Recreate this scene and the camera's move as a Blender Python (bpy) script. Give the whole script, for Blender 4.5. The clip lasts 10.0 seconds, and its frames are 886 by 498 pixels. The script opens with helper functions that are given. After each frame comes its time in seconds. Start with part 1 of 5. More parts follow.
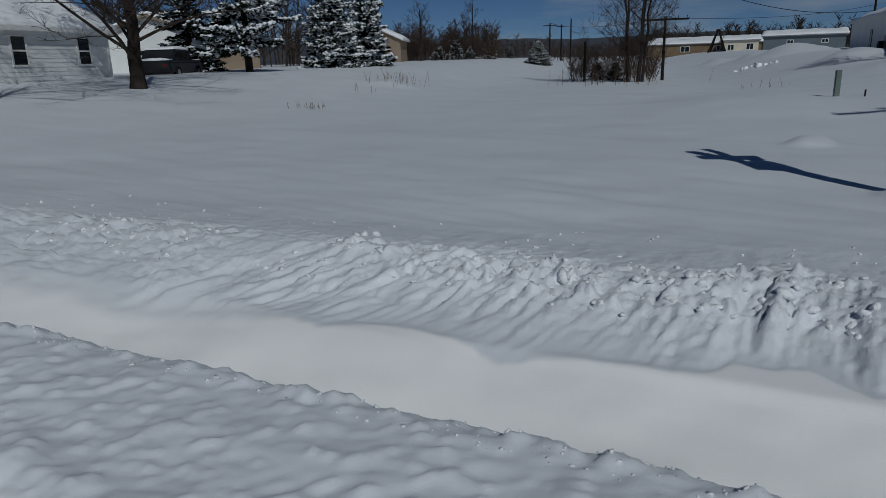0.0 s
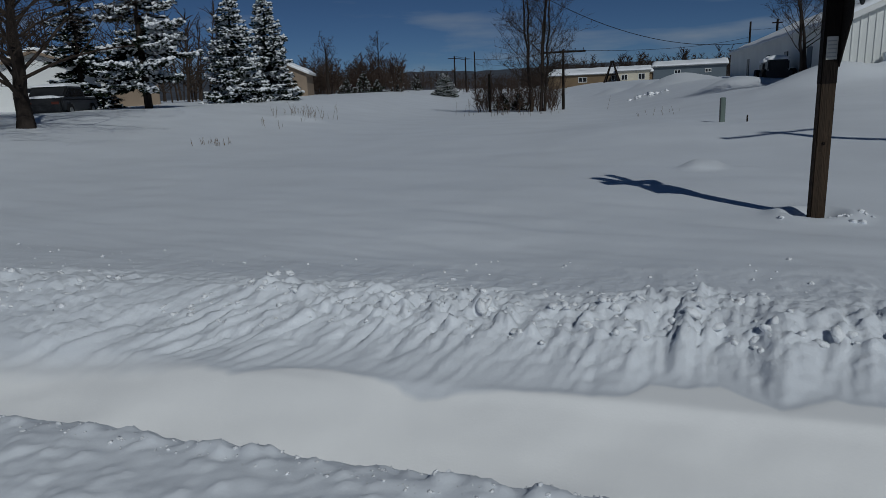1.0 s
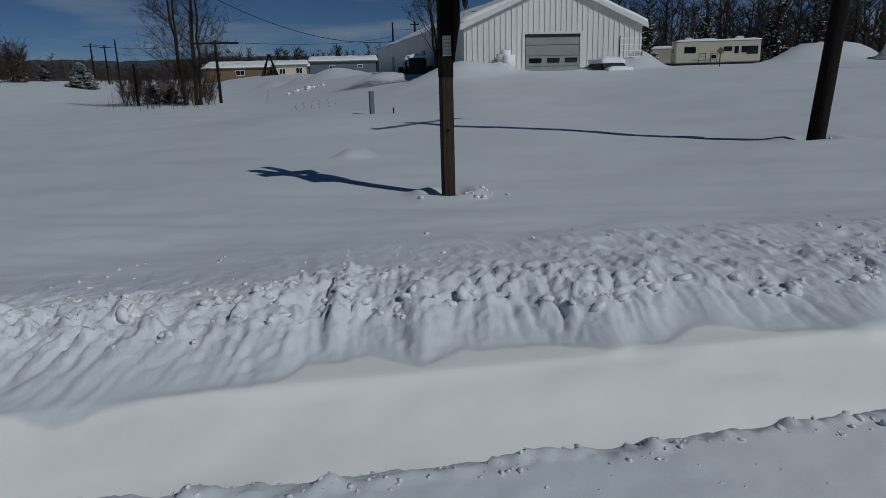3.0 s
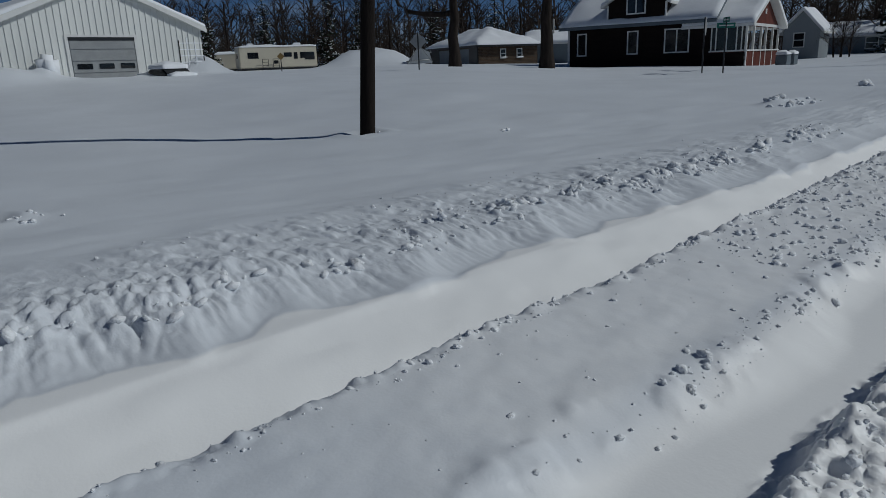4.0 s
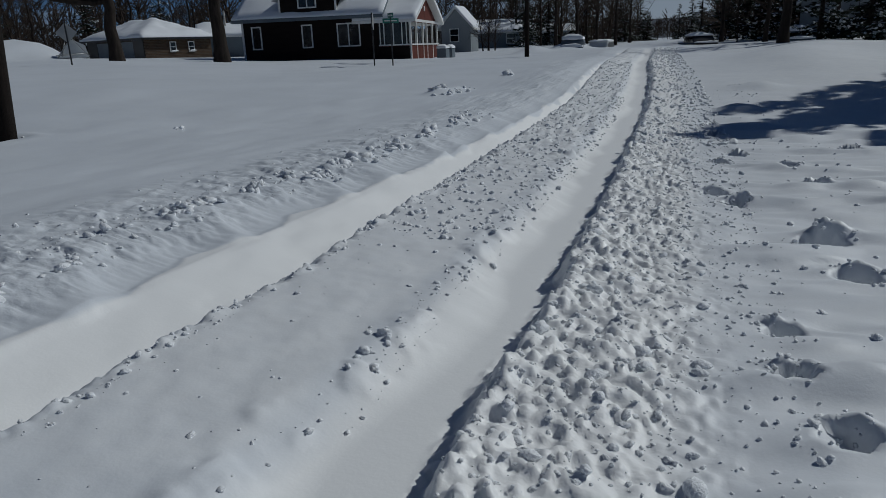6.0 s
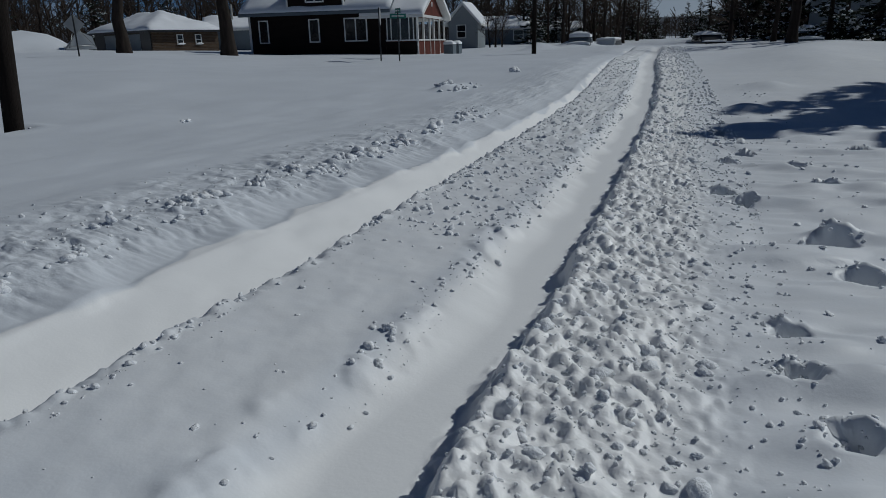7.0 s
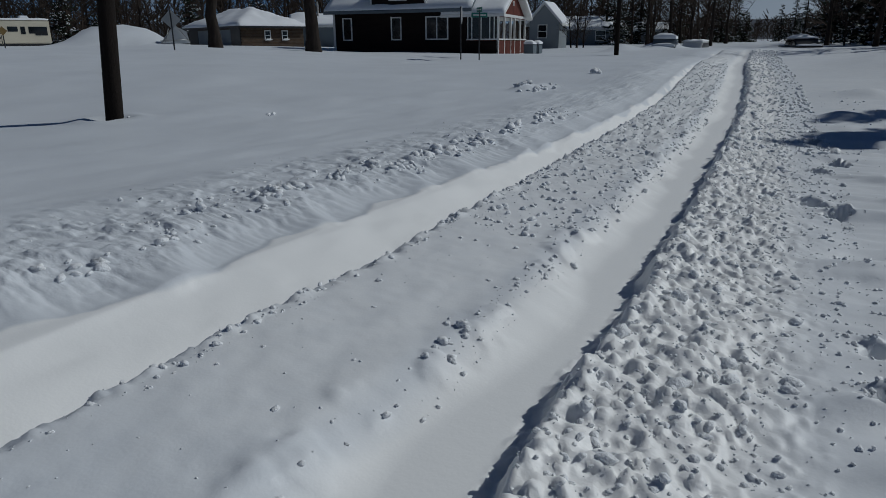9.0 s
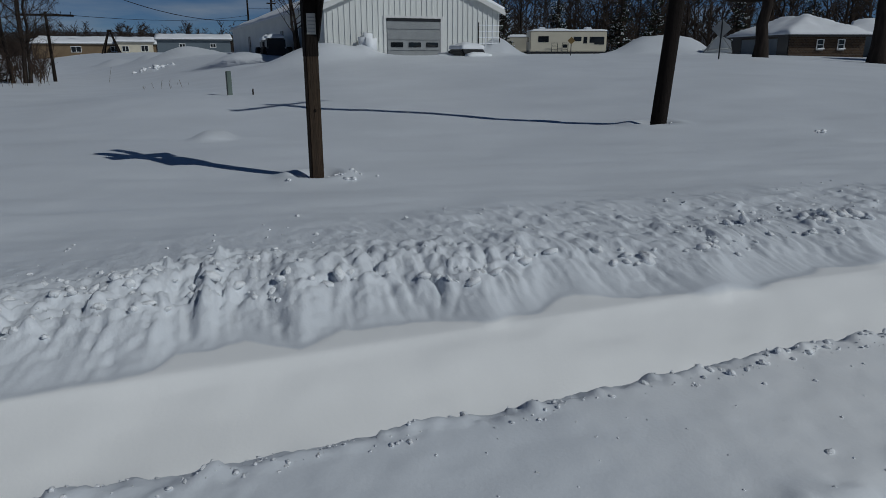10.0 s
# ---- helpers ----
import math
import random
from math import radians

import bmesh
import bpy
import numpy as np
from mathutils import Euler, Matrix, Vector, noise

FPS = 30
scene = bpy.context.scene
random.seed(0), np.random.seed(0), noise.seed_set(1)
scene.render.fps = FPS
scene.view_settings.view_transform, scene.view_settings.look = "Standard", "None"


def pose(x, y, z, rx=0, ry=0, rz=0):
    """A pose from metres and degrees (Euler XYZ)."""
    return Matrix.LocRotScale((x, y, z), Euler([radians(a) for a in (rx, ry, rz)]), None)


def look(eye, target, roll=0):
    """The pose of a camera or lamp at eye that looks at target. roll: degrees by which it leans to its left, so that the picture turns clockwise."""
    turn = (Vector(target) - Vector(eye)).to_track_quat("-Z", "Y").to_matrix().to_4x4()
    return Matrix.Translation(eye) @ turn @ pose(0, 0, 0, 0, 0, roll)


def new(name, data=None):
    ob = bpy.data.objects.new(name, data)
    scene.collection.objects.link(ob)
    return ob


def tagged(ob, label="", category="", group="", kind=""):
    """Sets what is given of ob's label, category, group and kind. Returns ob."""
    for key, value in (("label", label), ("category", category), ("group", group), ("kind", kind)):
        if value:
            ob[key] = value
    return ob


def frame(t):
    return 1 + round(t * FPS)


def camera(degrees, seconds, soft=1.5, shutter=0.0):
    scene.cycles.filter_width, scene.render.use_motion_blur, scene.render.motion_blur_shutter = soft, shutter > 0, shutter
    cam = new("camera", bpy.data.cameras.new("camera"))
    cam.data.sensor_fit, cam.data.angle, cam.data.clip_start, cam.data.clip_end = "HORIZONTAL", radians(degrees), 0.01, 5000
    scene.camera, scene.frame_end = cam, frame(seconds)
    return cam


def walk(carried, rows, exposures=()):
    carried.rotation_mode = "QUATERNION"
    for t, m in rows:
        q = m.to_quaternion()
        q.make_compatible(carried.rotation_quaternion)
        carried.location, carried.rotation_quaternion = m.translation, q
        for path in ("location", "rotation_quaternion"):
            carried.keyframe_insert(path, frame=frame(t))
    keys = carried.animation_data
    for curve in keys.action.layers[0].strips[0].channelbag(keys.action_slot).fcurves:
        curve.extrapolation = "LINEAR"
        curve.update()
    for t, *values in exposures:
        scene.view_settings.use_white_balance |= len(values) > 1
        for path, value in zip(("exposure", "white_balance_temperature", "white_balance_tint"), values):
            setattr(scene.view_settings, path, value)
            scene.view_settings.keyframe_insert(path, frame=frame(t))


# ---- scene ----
cam = camera(66.5, 10.0, soft=0.8)
PATH = [
    (0, (0.042, -0.11, 1.35), (-0.895, 1.574, 0.815), -1.7),
    (0.5, (0.027, -0.087, 1.366), (-0.741, 1.694, 0.878), -1.9),
    (1, (0.017, -0.073, 1.366), (-0.7, 1.738, 0.909), -2.5),
    (1.5, (-0.002, -0.057, 1.365), (-0.666, 1.771, 0.9), -1.2),
    (2, (-0.014, -0.045, 1.353), (-0.495, 1.836, 0.874), -0.7),
    (2.5, (0.041, -0.037, 1.355), (-0.202, 1.88, 0.841), -2.7),
    (2.7, (0.101, -0.04, 1.346), (0.008, 1.891, 0.836), -1.9),
    (3.8, (0.281, -0.151, 1.287), (1.363, 1.451, 0.776), -2.7),
    (4, (0.306, -0.155, 1.291), (1.552, 1.317, 0.765), -2.1),
    (4.5, (0.373, -0.182, 1.287), (1.939, 0.935, 0.74), -2.4),
    (5, (0.41, -0.217, 1.282), (2.147, 0.604, 0.726), -1.5),
    (5.5, (0.432, -0.233, 1.272), (2.183, 0.548, 0.702), -2.4),
    (7, (0.437, -0.222, 1.267), (2.178, 0.571, 0.683), -1.5),
    (7.5, (0.435, -0.22, 1.263), (2.173, 0.58, 0.679), -1.6),
    (8, (0.432, -0.223, 1.265), (2.158, 0.601, 0.681), -1.7),
    (8.5, (0.433, -0.215, 1.261), (2.146, 0.638, 0.679), -1.5),
    (9, (0.401, -0.2, 1.271), (2.047, 0.776, 0.688), -0.6),
    (9.5, (0.344, -0.123, 1.272), (1.675, 1.257, 0.703), -0.9),
    (10, (0.114, -0.059, 1.288), (0.702, 1.773, 0.735), 0.0),
]
walk(cam, [(t, look(eye, target, roll)) for t, eye, target, roll in PATH],
     exposures=[(0, -1.29, 5950, 5), (2.7, -1.29, 5950, 5), (4.5, -1.22, 5950, 5), (9, -1.22, 5950, 5), (10, -1.27, 5950, 5)])

# ---- world, sun, exposure ----
SUN_EL, SUN_AZ = 41.0, 132.5          # degrees above the horizon; clockwise from +y
SUN_DIR = Vector((math.sin(radians(SUN_AZ)) * math.cos(radians(SUN_EL)), math.cos(radians(SUN_AZ)) * math.cos(radians(SUN_EL)), math.sin(radians(SUN_EL))))
world = bpy.data.worlds.new("sky")
scene.world = world
world.use_nodes = True
wn, wl = world.node_tree.nodes, world.node_tree.links
sky = wn.new("ShaderNodeTexSky")
sky.sky_type = "NISHITA"
sky.sun_disc = False
sky.sun_elevation, sky.sun_rotation = radians(SUN_EL), radians(SUN_AZ)
sky.altitude, sky.air_density, sky.dust_density, sky.ozone_density = 4500, 0.8, 0.05, 6.0
wco, wmap, wnoise, wcut, wsep, wlow, wmul, wmix = (wn.new("ShaderNode" + k) for k in ("TexCoord", "Mapping", "TexNoise", "MapRange", "SeparateXYZ", "MapRange", "Math", "MixRGB"))
wmap.inputs["Scale"].default_value = (2.6, 2.6, 15)
wnoise.inputs["Scale"].default_value, wnoise.inputs["Detail"].default_value = 1.5, 7
wcut.inputs[1].default_value, wcut.inputs[2].default_value, wcut.inputs[4].default_value = 0.52, 0.74, 0.75
wlow.inputs[1].default_value, wlow.inputs[2].default_value, wlow.inputs[3].default_value, wlow.inputs[4].default_value = 0.02, 0.22, 1, 0
wmul.operation = "MULTIPLY"
wl.new(wco.outputs["Generated"], wmap.inputs[0]), wl.new(wmap.outputs[0], wnoise.inputs[0]), wl.new(wnoise.outputs[0], wcut.inputs[0])
wl.new(wco.outputs["Generated"], wsep.inputs[0]), wl.new(wsep.outputs[2], wlow.inputs[0])
wl.new(wcut.outputs[0], wmul.inputs[0]), wl.new(wlow.outputs[0], wmul.inputs[1])
wl.new(sky.outputs[0], wmix.inputs[1])
wside, wveil, wtall, wmax = (wn.new("ShaderNode" + k) for k in ("MapRange", "Math", "MapRange", "Math"))
wside.inputs[1].default_value, wside.inputs[2].default_value, wside.inputs[4].default_value = 0.86, 1.0, 0.75
wtall.inputs[1].default_value, wtall.inputs[2].default_value, wtall.inputs[3].default_value, wtall.inputs[4].default_value = 0.05, 0.35, 1, 0
wveil.operation, wmax.operation = "MULTIPLY", "MAXIMUM"
wl.new(wsep.outputs[0], wside.inputs[0]), wl.new(wsep.outputs[2], wtall.inputs[0])
wl.new(wside.outputs[0], wveil.inputs[0]), wl.new(wtall.outputs[0], wveil.inputs[1])
wl.new(wveil.outputs[0], wmax.inputs[0]), wl.new(wmul.outputs[0], wmax.inputs[1]), wl.new(wmax.outputs[0], wmix.inputs[0])
wmix.inputs[2].default_value = (9.5, 10.0, 10.8, 1)
wl.new(wmix.outputs[0], wn["Background"].inputs[0])
wn["Background"].inputs[1].default_value = 0.055
sun = new("sun", bpy.data.lights.new("sun", "SUN"))
sun.data.energy, sun.data.angle, sun.data.color = 3.9, radians(0.6), (1.0, 0.965, 0.91)
sun.matrix_world = look(SUN_DIR * 60, (0, 0, 0))


# ---- materials ----
def material(name, colour, rough=0.8, vary=0.2, scale=3.0, bump=0.2, fine=40.0, metal=0.0, second=None, stretch=(1, 1, 1), random=0.0):
    """A surface with two scales of colour variation and relief."""
    m = bpy.data.materials.new(name)
    m.use_nodes = True
    n, l = m.node_tree.nodes, m.node_tree.links
    b = n["Principled BSDF"]
    b.inputs["Roughness"].default_value, b.inputs["Metallic"].default_value = rough, metal
    b.inputs["Specular IOR Level"].default_value = 0.5 if rough < 0.6 else 0.12
    co, mp = n.new("ShaderNodeTexCoord"), n.new("ShaderNodeMapping")
    mp.inputs["Scale"].default_value = stretch
    l.new(co.outputs["Object"], mp.inputs[0])
    big, small = n.new("ShaderNodeTexNoise"), n.new("ShaderNodeTexNoise")
    big.inputs["Scale"].default_value, small.inputs["Scale"].default_value = scale, fine
    big.inputs["Detail"].default_value = 4.0
    l.new(mp.outputs[0], big.inputs[0]), l.new(mp.outputs[0], small.inputs[0])
    mix = n.new("ShaderNodeMixRGB")
    dark = tuple(c * (1 - vary) for c in colour)
    mix.inputs[1].default_value = (*(second or dark), 1)
    mix.inputs[2].default_value = (*tuple(min(1, c * (1 + vary * 0.6)) for c in colour), 1)
    ramp = n.new("ShaderNodeMapRange")
    ramp.inputs[1].default_value, ramp.inputs[2].default_value = 0.3, 0.7
    l.new(big.outputs[0], ramp.inputs[0]), l.new(ramp.outputs[0], mix.inputs[0])
    hsv = n.new("ShaderNodeHueSaturation")
    fr = n.new("ShaderNodeMapRange")
    fr.inputs[3].default_value, fr.inputs[4].default_value = 1 - vary * 0.6, 1 + vary * 0.6
    l.new(small.outputs[0], fr.inputs[0]), l.new(mix.outputs[0], hsv.inputs["Color"])
    if random:
        info, add = n.new("ShaderNodeObjectInfo"), n.new("ShaderNodeMath")
        add.operation = "MULTIPLY_ADD"
        add.inputs[1].default_value = random
        l.new(info.outputs["Random"], add.inputs[0]), l.new(fr.outputs[0], add.inputs[2])
        l.new(add.outputs[0], hsv.inputs["Value"])
    else:
        l.new(fr.outputs[0], hsv.inputs["Value"])
    l.new(hsv.outputs[0], b.inputs["Base Color"])
    bp = n.new("ShaderNodeBump")
    bp.inputs["Strength"].default_value, bp.inputs["Distance"].default_value = bump, 0.02
    l.new(small.outputs[0], bp.inputs["Height"]), l.new(bp.outputs[0], b.inputs["Normal"])
    return m


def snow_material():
    """Grey wind-packed snow, whiter in the ruts and on the heap and crown."""
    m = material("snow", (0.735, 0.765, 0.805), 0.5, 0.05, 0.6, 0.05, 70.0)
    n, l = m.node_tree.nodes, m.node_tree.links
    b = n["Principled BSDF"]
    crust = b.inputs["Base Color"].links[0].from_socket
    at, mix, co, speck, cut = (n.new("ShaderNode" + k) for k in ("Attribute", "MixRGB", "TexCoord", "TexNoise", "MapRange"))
    at.attribute_name = "whiteness"
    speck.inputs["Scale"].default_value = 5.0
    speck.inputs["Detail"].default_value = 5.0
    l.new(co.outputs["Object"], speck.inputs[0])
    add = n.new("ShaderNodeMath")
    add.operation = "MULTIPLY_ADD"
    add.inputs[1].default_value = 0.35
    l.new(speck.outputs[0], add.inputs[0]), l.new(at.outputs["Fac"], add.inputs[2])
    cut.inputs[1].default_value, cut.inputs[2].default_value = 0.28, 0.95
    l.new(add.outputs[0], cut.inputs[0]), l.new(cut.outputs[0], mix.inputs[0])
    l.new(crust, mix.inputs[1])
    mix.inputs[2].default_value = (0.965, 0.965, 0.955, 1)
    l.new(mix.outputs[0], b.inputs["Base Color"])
    # wind-carved crust: fine broken ridges along the field edge
    squash, ridge, fade, rough = (n.new("ShaderNode" + k) for k in ("Mapping", "TexNoise", "Attribute", "Bump"))
    squash.inputs["Rotation"].default_value = (0, 0, radians(-20))
    squash.inputs["Scale"].default_value = (1.0, 0.55, 1.0)
    ridge.inputs["Scale"].default_value, ridge.inputs["Detail"].default_value, ridge.inputs["Roughness"].default_value = 13.0, 3.0, 0.5
    fade.attribute_name = "crust"
    l.new(co.outputs["Object"], squash.inputs[0]), l.new(squash.outputs[0], ridge.inputs[0])
    rough.inputs["Distance"].default_value = 0.03
    l.new(ridge.outputs[0], rough.inputs["Height"]), l.new(fade.outputs["Fac"], rough.inputs["Strength"])
    old = b.inputs["Normal"].links[0].from_socket
    l.new(old, rough.inputs["Normal"]), l.new(rough.outputs[0], b.inputs["Normal"])
    b.inputs["Subsurface Weight"].default_value, b.inputs["Subsurface Scale"].default_value = 0.1, 0.02
    b.inputs["Subsurface Radius"].default_value = (1.0, 1.0, 1.0)
    return m


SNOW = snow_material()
CLOD = material("snow_clod", (0.88, 0.90, 0.93), 0.55, 0.05, 3.0, 0.5, 90.0)
CLOD.node_tree.nodes["Principled BSDF"].inputs["Subsurface Weight"].default_value = 0.6
CLOD.node_tree.nodes["Principled BSDF"].inputs["Subsurface Radius"].default_value = (1.0, 1.0, 1.0)
CLOD.node_tree.nodes["Principled BSDF"].inputs["Subsurface Scale"].default_value = 0.02
SNOW_ROOF = material("roof_snow", (0.85, 0.87, 0.9), 0.6, 0.05, 0.8, 0.3, 8.0)
WOOD_POLE = material("creosoted_wood", (0.018, 0.014, 0.012), 0.85, 0.5, 2.0, 0.8, 30.0, stretch=(4, 4, 0.25))
WOOD_POST = material("weathered_wood", (0.055, 0.038, 0.026), 0.85, 0.5, 2.5, 0.8, 26.0, second=(0.04, 0.03, 0.022), stretch=(5, 5, 0.3))
BARK = material("bark", (0.034, 0.027, 0.023), 0.9, 0.45, 3.0, 0.9, 18.0, stretch=(2, 2, 0.5))
TWIG = material("twig", (0.055, 0.042, 0.034), 0.9, 0.3, 2.0, 0.2, 20.0)
BRUSH = material("brush", (0.07, 0.05, 0.04), 0.9, 0.35, 0.5, 0.2, 10.0)
NEEDLE = material("needles", (0.02, 0.03, 0.017), 0.8, 0.4, 1.5, 0.3, 12.0)
SIDING_WHITE = material("white_siding", (0.76, 0.77, 0.76), 0.55, 0.06, 0.8, 0.1, 14.0)
STEEL_WHITE = material("painted_steel", (0.72, 0.73, 0.7), 0.5, 0.07, 0.5, 0.08, 9.0, stretch=(1, 1, 0.3))
TAN = material("tan_siding", (0.27, 0.21, 0.155), 0.7, 0.12, 0.7, 0.2, 12.0)
WOODTAN = material("tan_boards", (0.2, 0.145, 0.09), 0.7, 0.2, 0.6, 0.3, 10.0)
BLUEGREY = material("bluegrey_siding", (0.14, 0.17, 0.195), 0.6, 0.1, 0.6, 0.1, 10.0)
BROWN = material("dark_brown_siding", (0.013, 0.009, 0.008), 0.75, 0.3, 0.8, 0.2, 16.0, stretch=(1, 1, 6))
REDWOOD = material("red_shingles", (0.12, 0.038, 0.028), 0.75, 0.25, 2.0, 0.4, 14.0)
PALEBLUE = material("pale_blue_siding", (0.25, 0.275, 0.29), 0.6, 0.08, 0.8, 0.1, 14.0)
TRIM = material("white_trim", (0.72, 0.72, 0.7), 0.5, 0.06, 3.0, 0.05, 20.0)
GLASS = material("dark_glass", (0.012, 0.014, 0.017), 0.06, 0.2, 1.0, 0.0, 5.0)
CREAM = material("cream_panel", (0.62, 0.57, 0.45), 0.45, 0.07, 0.7, 0.05, 8.0)
DARK = material("dark_paint", (0.018, 0.019, 0.021), 0.35, 0.3, 1.0, 0.05, 12.0)
GREY_STEEL = material("galvanised_steel", (0.3, 0.31, 0.31), 0.45, 0.12, 3.0, 0.1, 20.0, metal=0.6)
SIGN_BACK = material("bare_aluminium", (0.33, 0.34, 0.34), 0.5, 0.1, 2.0, 0.05, 14.0, metal=0.4)
GREEN_SIGN = material("green_sign", (0.02, 0.16, 0.12), 0.4, 0.1, 3.0, 0.05, 14.0)
YELLOW_SIGN = material("yellow_sign", (0.2, 0.13, 0.04), 0.45, 0.15, 3.0, 0.05, 14.0)
POST_GREEN = material("faded_post", (0.16, 0.2, 0.18), 0.7, 0.25, 2.0, 0.3, 18.0, stretch=(3, 3, 0.5))
PAPER = material("weathered_plate", (0.5, 0.49, 0.46), 0.6, 0.15, 6.0, 0.2, 40.0)
TYRE = material("rubber", (0.015, 0.015, 0.016), 0.8, 0.3, 4.0, 0.1, 20.0)
TARP = material("grey_tarp", (0.5, 0.52, 0.53), 0.5, 0.15, 1.0, 0.4, 6.0)
WIRE = material("cable", (0.012, 0.012, 0.013), 0.6, 0.2, 3.0, 0.0, 10.0)
WEED = material("dry_stalk", (0.16, 0.11, 0.065), 0.85, 0.3, 4.0, 0.1, 20.0)
FOREST = material("distant_forest", (0.035, 0.04, 0.05), 0.95, 0.5, 0.02, 0.2, 0.2, second=(0.10, 0.11, 0.13))


def brick_material():
    m = material("tan_brick", (0.2, 0.14, 0.085), 0.85, 0.25, 2.0, 0.3, 20.0)
    n, l = m.node_tree.nodes, m.node_tree.links
    br, co, mp = n.new("ShaderNodeTexBrick"), n.new("ShaderNodeTexCoord"), n.new("ShaderNodeMapping")
    mp.inputs["Rotation"].default_value = (radians(90), 0, 0)
    l.new(co.outputs["Object"], mp.inputs[0]), l.new(mp.outputs[0], br.inputs[0])
    br.inputs["Scale"].default_value = 2.2
    br.inputs[1].default_value, br.inputs[2].default_value, br.inputs[3].default_value = (0.085, 0.055, 0.034, 1), (0.045, 0.031, 0.022, 1), (0.11, 0.095, 0.08, 1)
    l.new(br.outputs[0], n["Principled BSDF"].inputs["Base Color"])
    return m


BRICK = brick_material()


# ---- helpers for building ----
def thing(name, label, category, x, y, z, turn=0.0, group="", kind=""):
    ob = new(name)
    ob.matrix_world = pose(x, y, z, 0, 0, turn)
    return tagged(ob, label, category, group, kind)


def finish(name, bm, mat, smooth=False):
    me = bpy.data.meshes.new(name)
    bm.to_mesh(me)
    bm.free()
    for m in (mat if isinstance(mat, (list, tuple)) else [mat]):
        me.materials.append(m)
    if smooth:
        me.polygons.foreach_set("use_smooth", [True] * len(me.polygons))
    return new(name, me)


def part(name, bm, mat, parent, label="", smooth=False):
    ob = finish(name, bm, mat, smooth)
    ob.parent = parent
    return tagged(ob, label)


def raw(name, verts, faces, mat, parent=None, smooth=False):
    me = bpy.data.meshes.new(name)
    me.from_pydata([tuple(v) for v in verts], [], [tuple(f) for f in faces])
    me.materials.append(mat)
    if smooth:
        me.polygons.foreach_set("use_smooth", [True] * len(me.polygons))
    me.update()
    ob = new(name, me)
    ob.parent = parent
    return ob


def block(*boxes, bevel=0.0):
    """A bmesh of boxes, each (x0, x1, y0, y1, z0, z1)."""
    bm = bmesh.new()
    for x0, x1, y0, y1, z0, z1 in boxes:
        bmesh.ops.create_cube(bm, size=1, matrix=Matrix.Translation(((x0 + x1) / 2, (y0 + y1) / 2, (z0 + z1) / 2)) @ Matrix.Diagonal((x1 - x0, y1 - y0, z1 - z0, 1)))
    if bevel:
        bmesh.ops.bevel(bm, geom=bm.edges[:], offset=bevel, segments=2, affect="EDGES")
    return bm


def prism(outline, y0, y1):
    """A bmesh: an outline in x and z, drawn out along y."""
    bm = bmesh.new()
    a = [bm.verts.new((x, y0, z)) for x, z in outline]
    b = [bm.verts.new((x, y1, z)) for x, z in outline]
    bm.faces.new(a), bm.faces.new(b[::-1])
    for i in range(len(a)):
        j = (i + 1) % len(a)
        bm.faces.new((a[j], a[i], b[i], b[j]))
    bmesh.ops.recalc_face_normals(bm, faces=bm.faces[:])
    return bm


class Tubes:
    """Gathers tapered tubes into one list of vertices and faces."""

    def __init__(self):
        self.v, self.f = [], []

    def add(self, points, radii, sides=5):
        n0 = len(self.v)
        for i, (p, r) in enumerate(zip(points, radii)):
            d = (points[min(i + 1, len(points) - 1)] - points[max(i - 1, 0)]).normalized()
            u = d.orthogonal().normalized()
            w = d.cross(u)
            for k in range(sides):
                a = 2 * math.pi * k / sides
                self.v.append(p + (u * math.cos(a) + w * math.sin(a)) * r)
        for i in range(len(points) - 1):
            for k in range(sides):
                a, b = n0 + i * sides + k, n0 + i * sides + (k + 1) % sides
                self.f.append((a, b, b + sides, a + sides))
        last = n0 + (len(points) - 1) * sides
        self.f.append(tuple(range(last, last + sides)))

    def make(self, name, mat, parent=None, smooth=True):
        return raw(name, self.v, self.f, mat, parent, smooth)


def pole_bm(r0, r1, h, sides=14, lean=(0, 0)):
    t = Tubes()
    steps = 8
    t.add([Vector((lean[0] * i / steps, lean[1] * i / steps, h * i / steps)) for i in range(steps + 1)],
          [r0 + (r1 - r0) * i / steps for i in range(steps + 1)], sides)
    return t


# ---- the lie of the land ----
def lattice(i, j, seed):
    h = (i.astype(np.int64) * 374761393 + j.astype(np.int64) * 668265263 + seed * 974634777) & 0xFFFFFFFF
    h = ((h ^ (h >> 13)) * 1274126177) & 0xFFFFFFFF
    return ((h ^ (h >> 16)) & 0xFFFF) / 65535.0


def grain(x, y, seed=0):
    i, j = np.floor(x), np.floor(y)
    u, v = x - i, y - j
    u, v = u * u * u * (u * (u * 6 - 15) + 10), v * v * v * (v * (v * 6 - 15) + 10)
    a, b, c, d = lattice(i, j, seed), lattice(i + 1, j, seed), lattice(i, j + 1, seed), lattice(i + 1, j + 1, seed)
    return (a + (b - a) * u) * (1 - v) + (c + (d - c) * u) * v - 0.5


def layered(x, y, octaves=4, seed=0):
    total, amp = 0, 1.0
    for k in range(octaves):
        total = total + amp * grain(x * 2**k + 17.3 * k, y * 2**k - 9.1 * k, seed + k)
        amp *= 0.5
    return total


def step(a, b, x):
    t = np.clip((x - a) / (b - a), 0, 1)
    return t * t * (3 - 2 * t)


def bend(x):
    """How far the lane has swung to +y."""
    xp = np.clip(x, 0, 26)
    return 0.052 * np.clip(x, -40, 26) + 0.0018 * xp * xp + 0.11 * np.clip(x - 26, 0, 60)


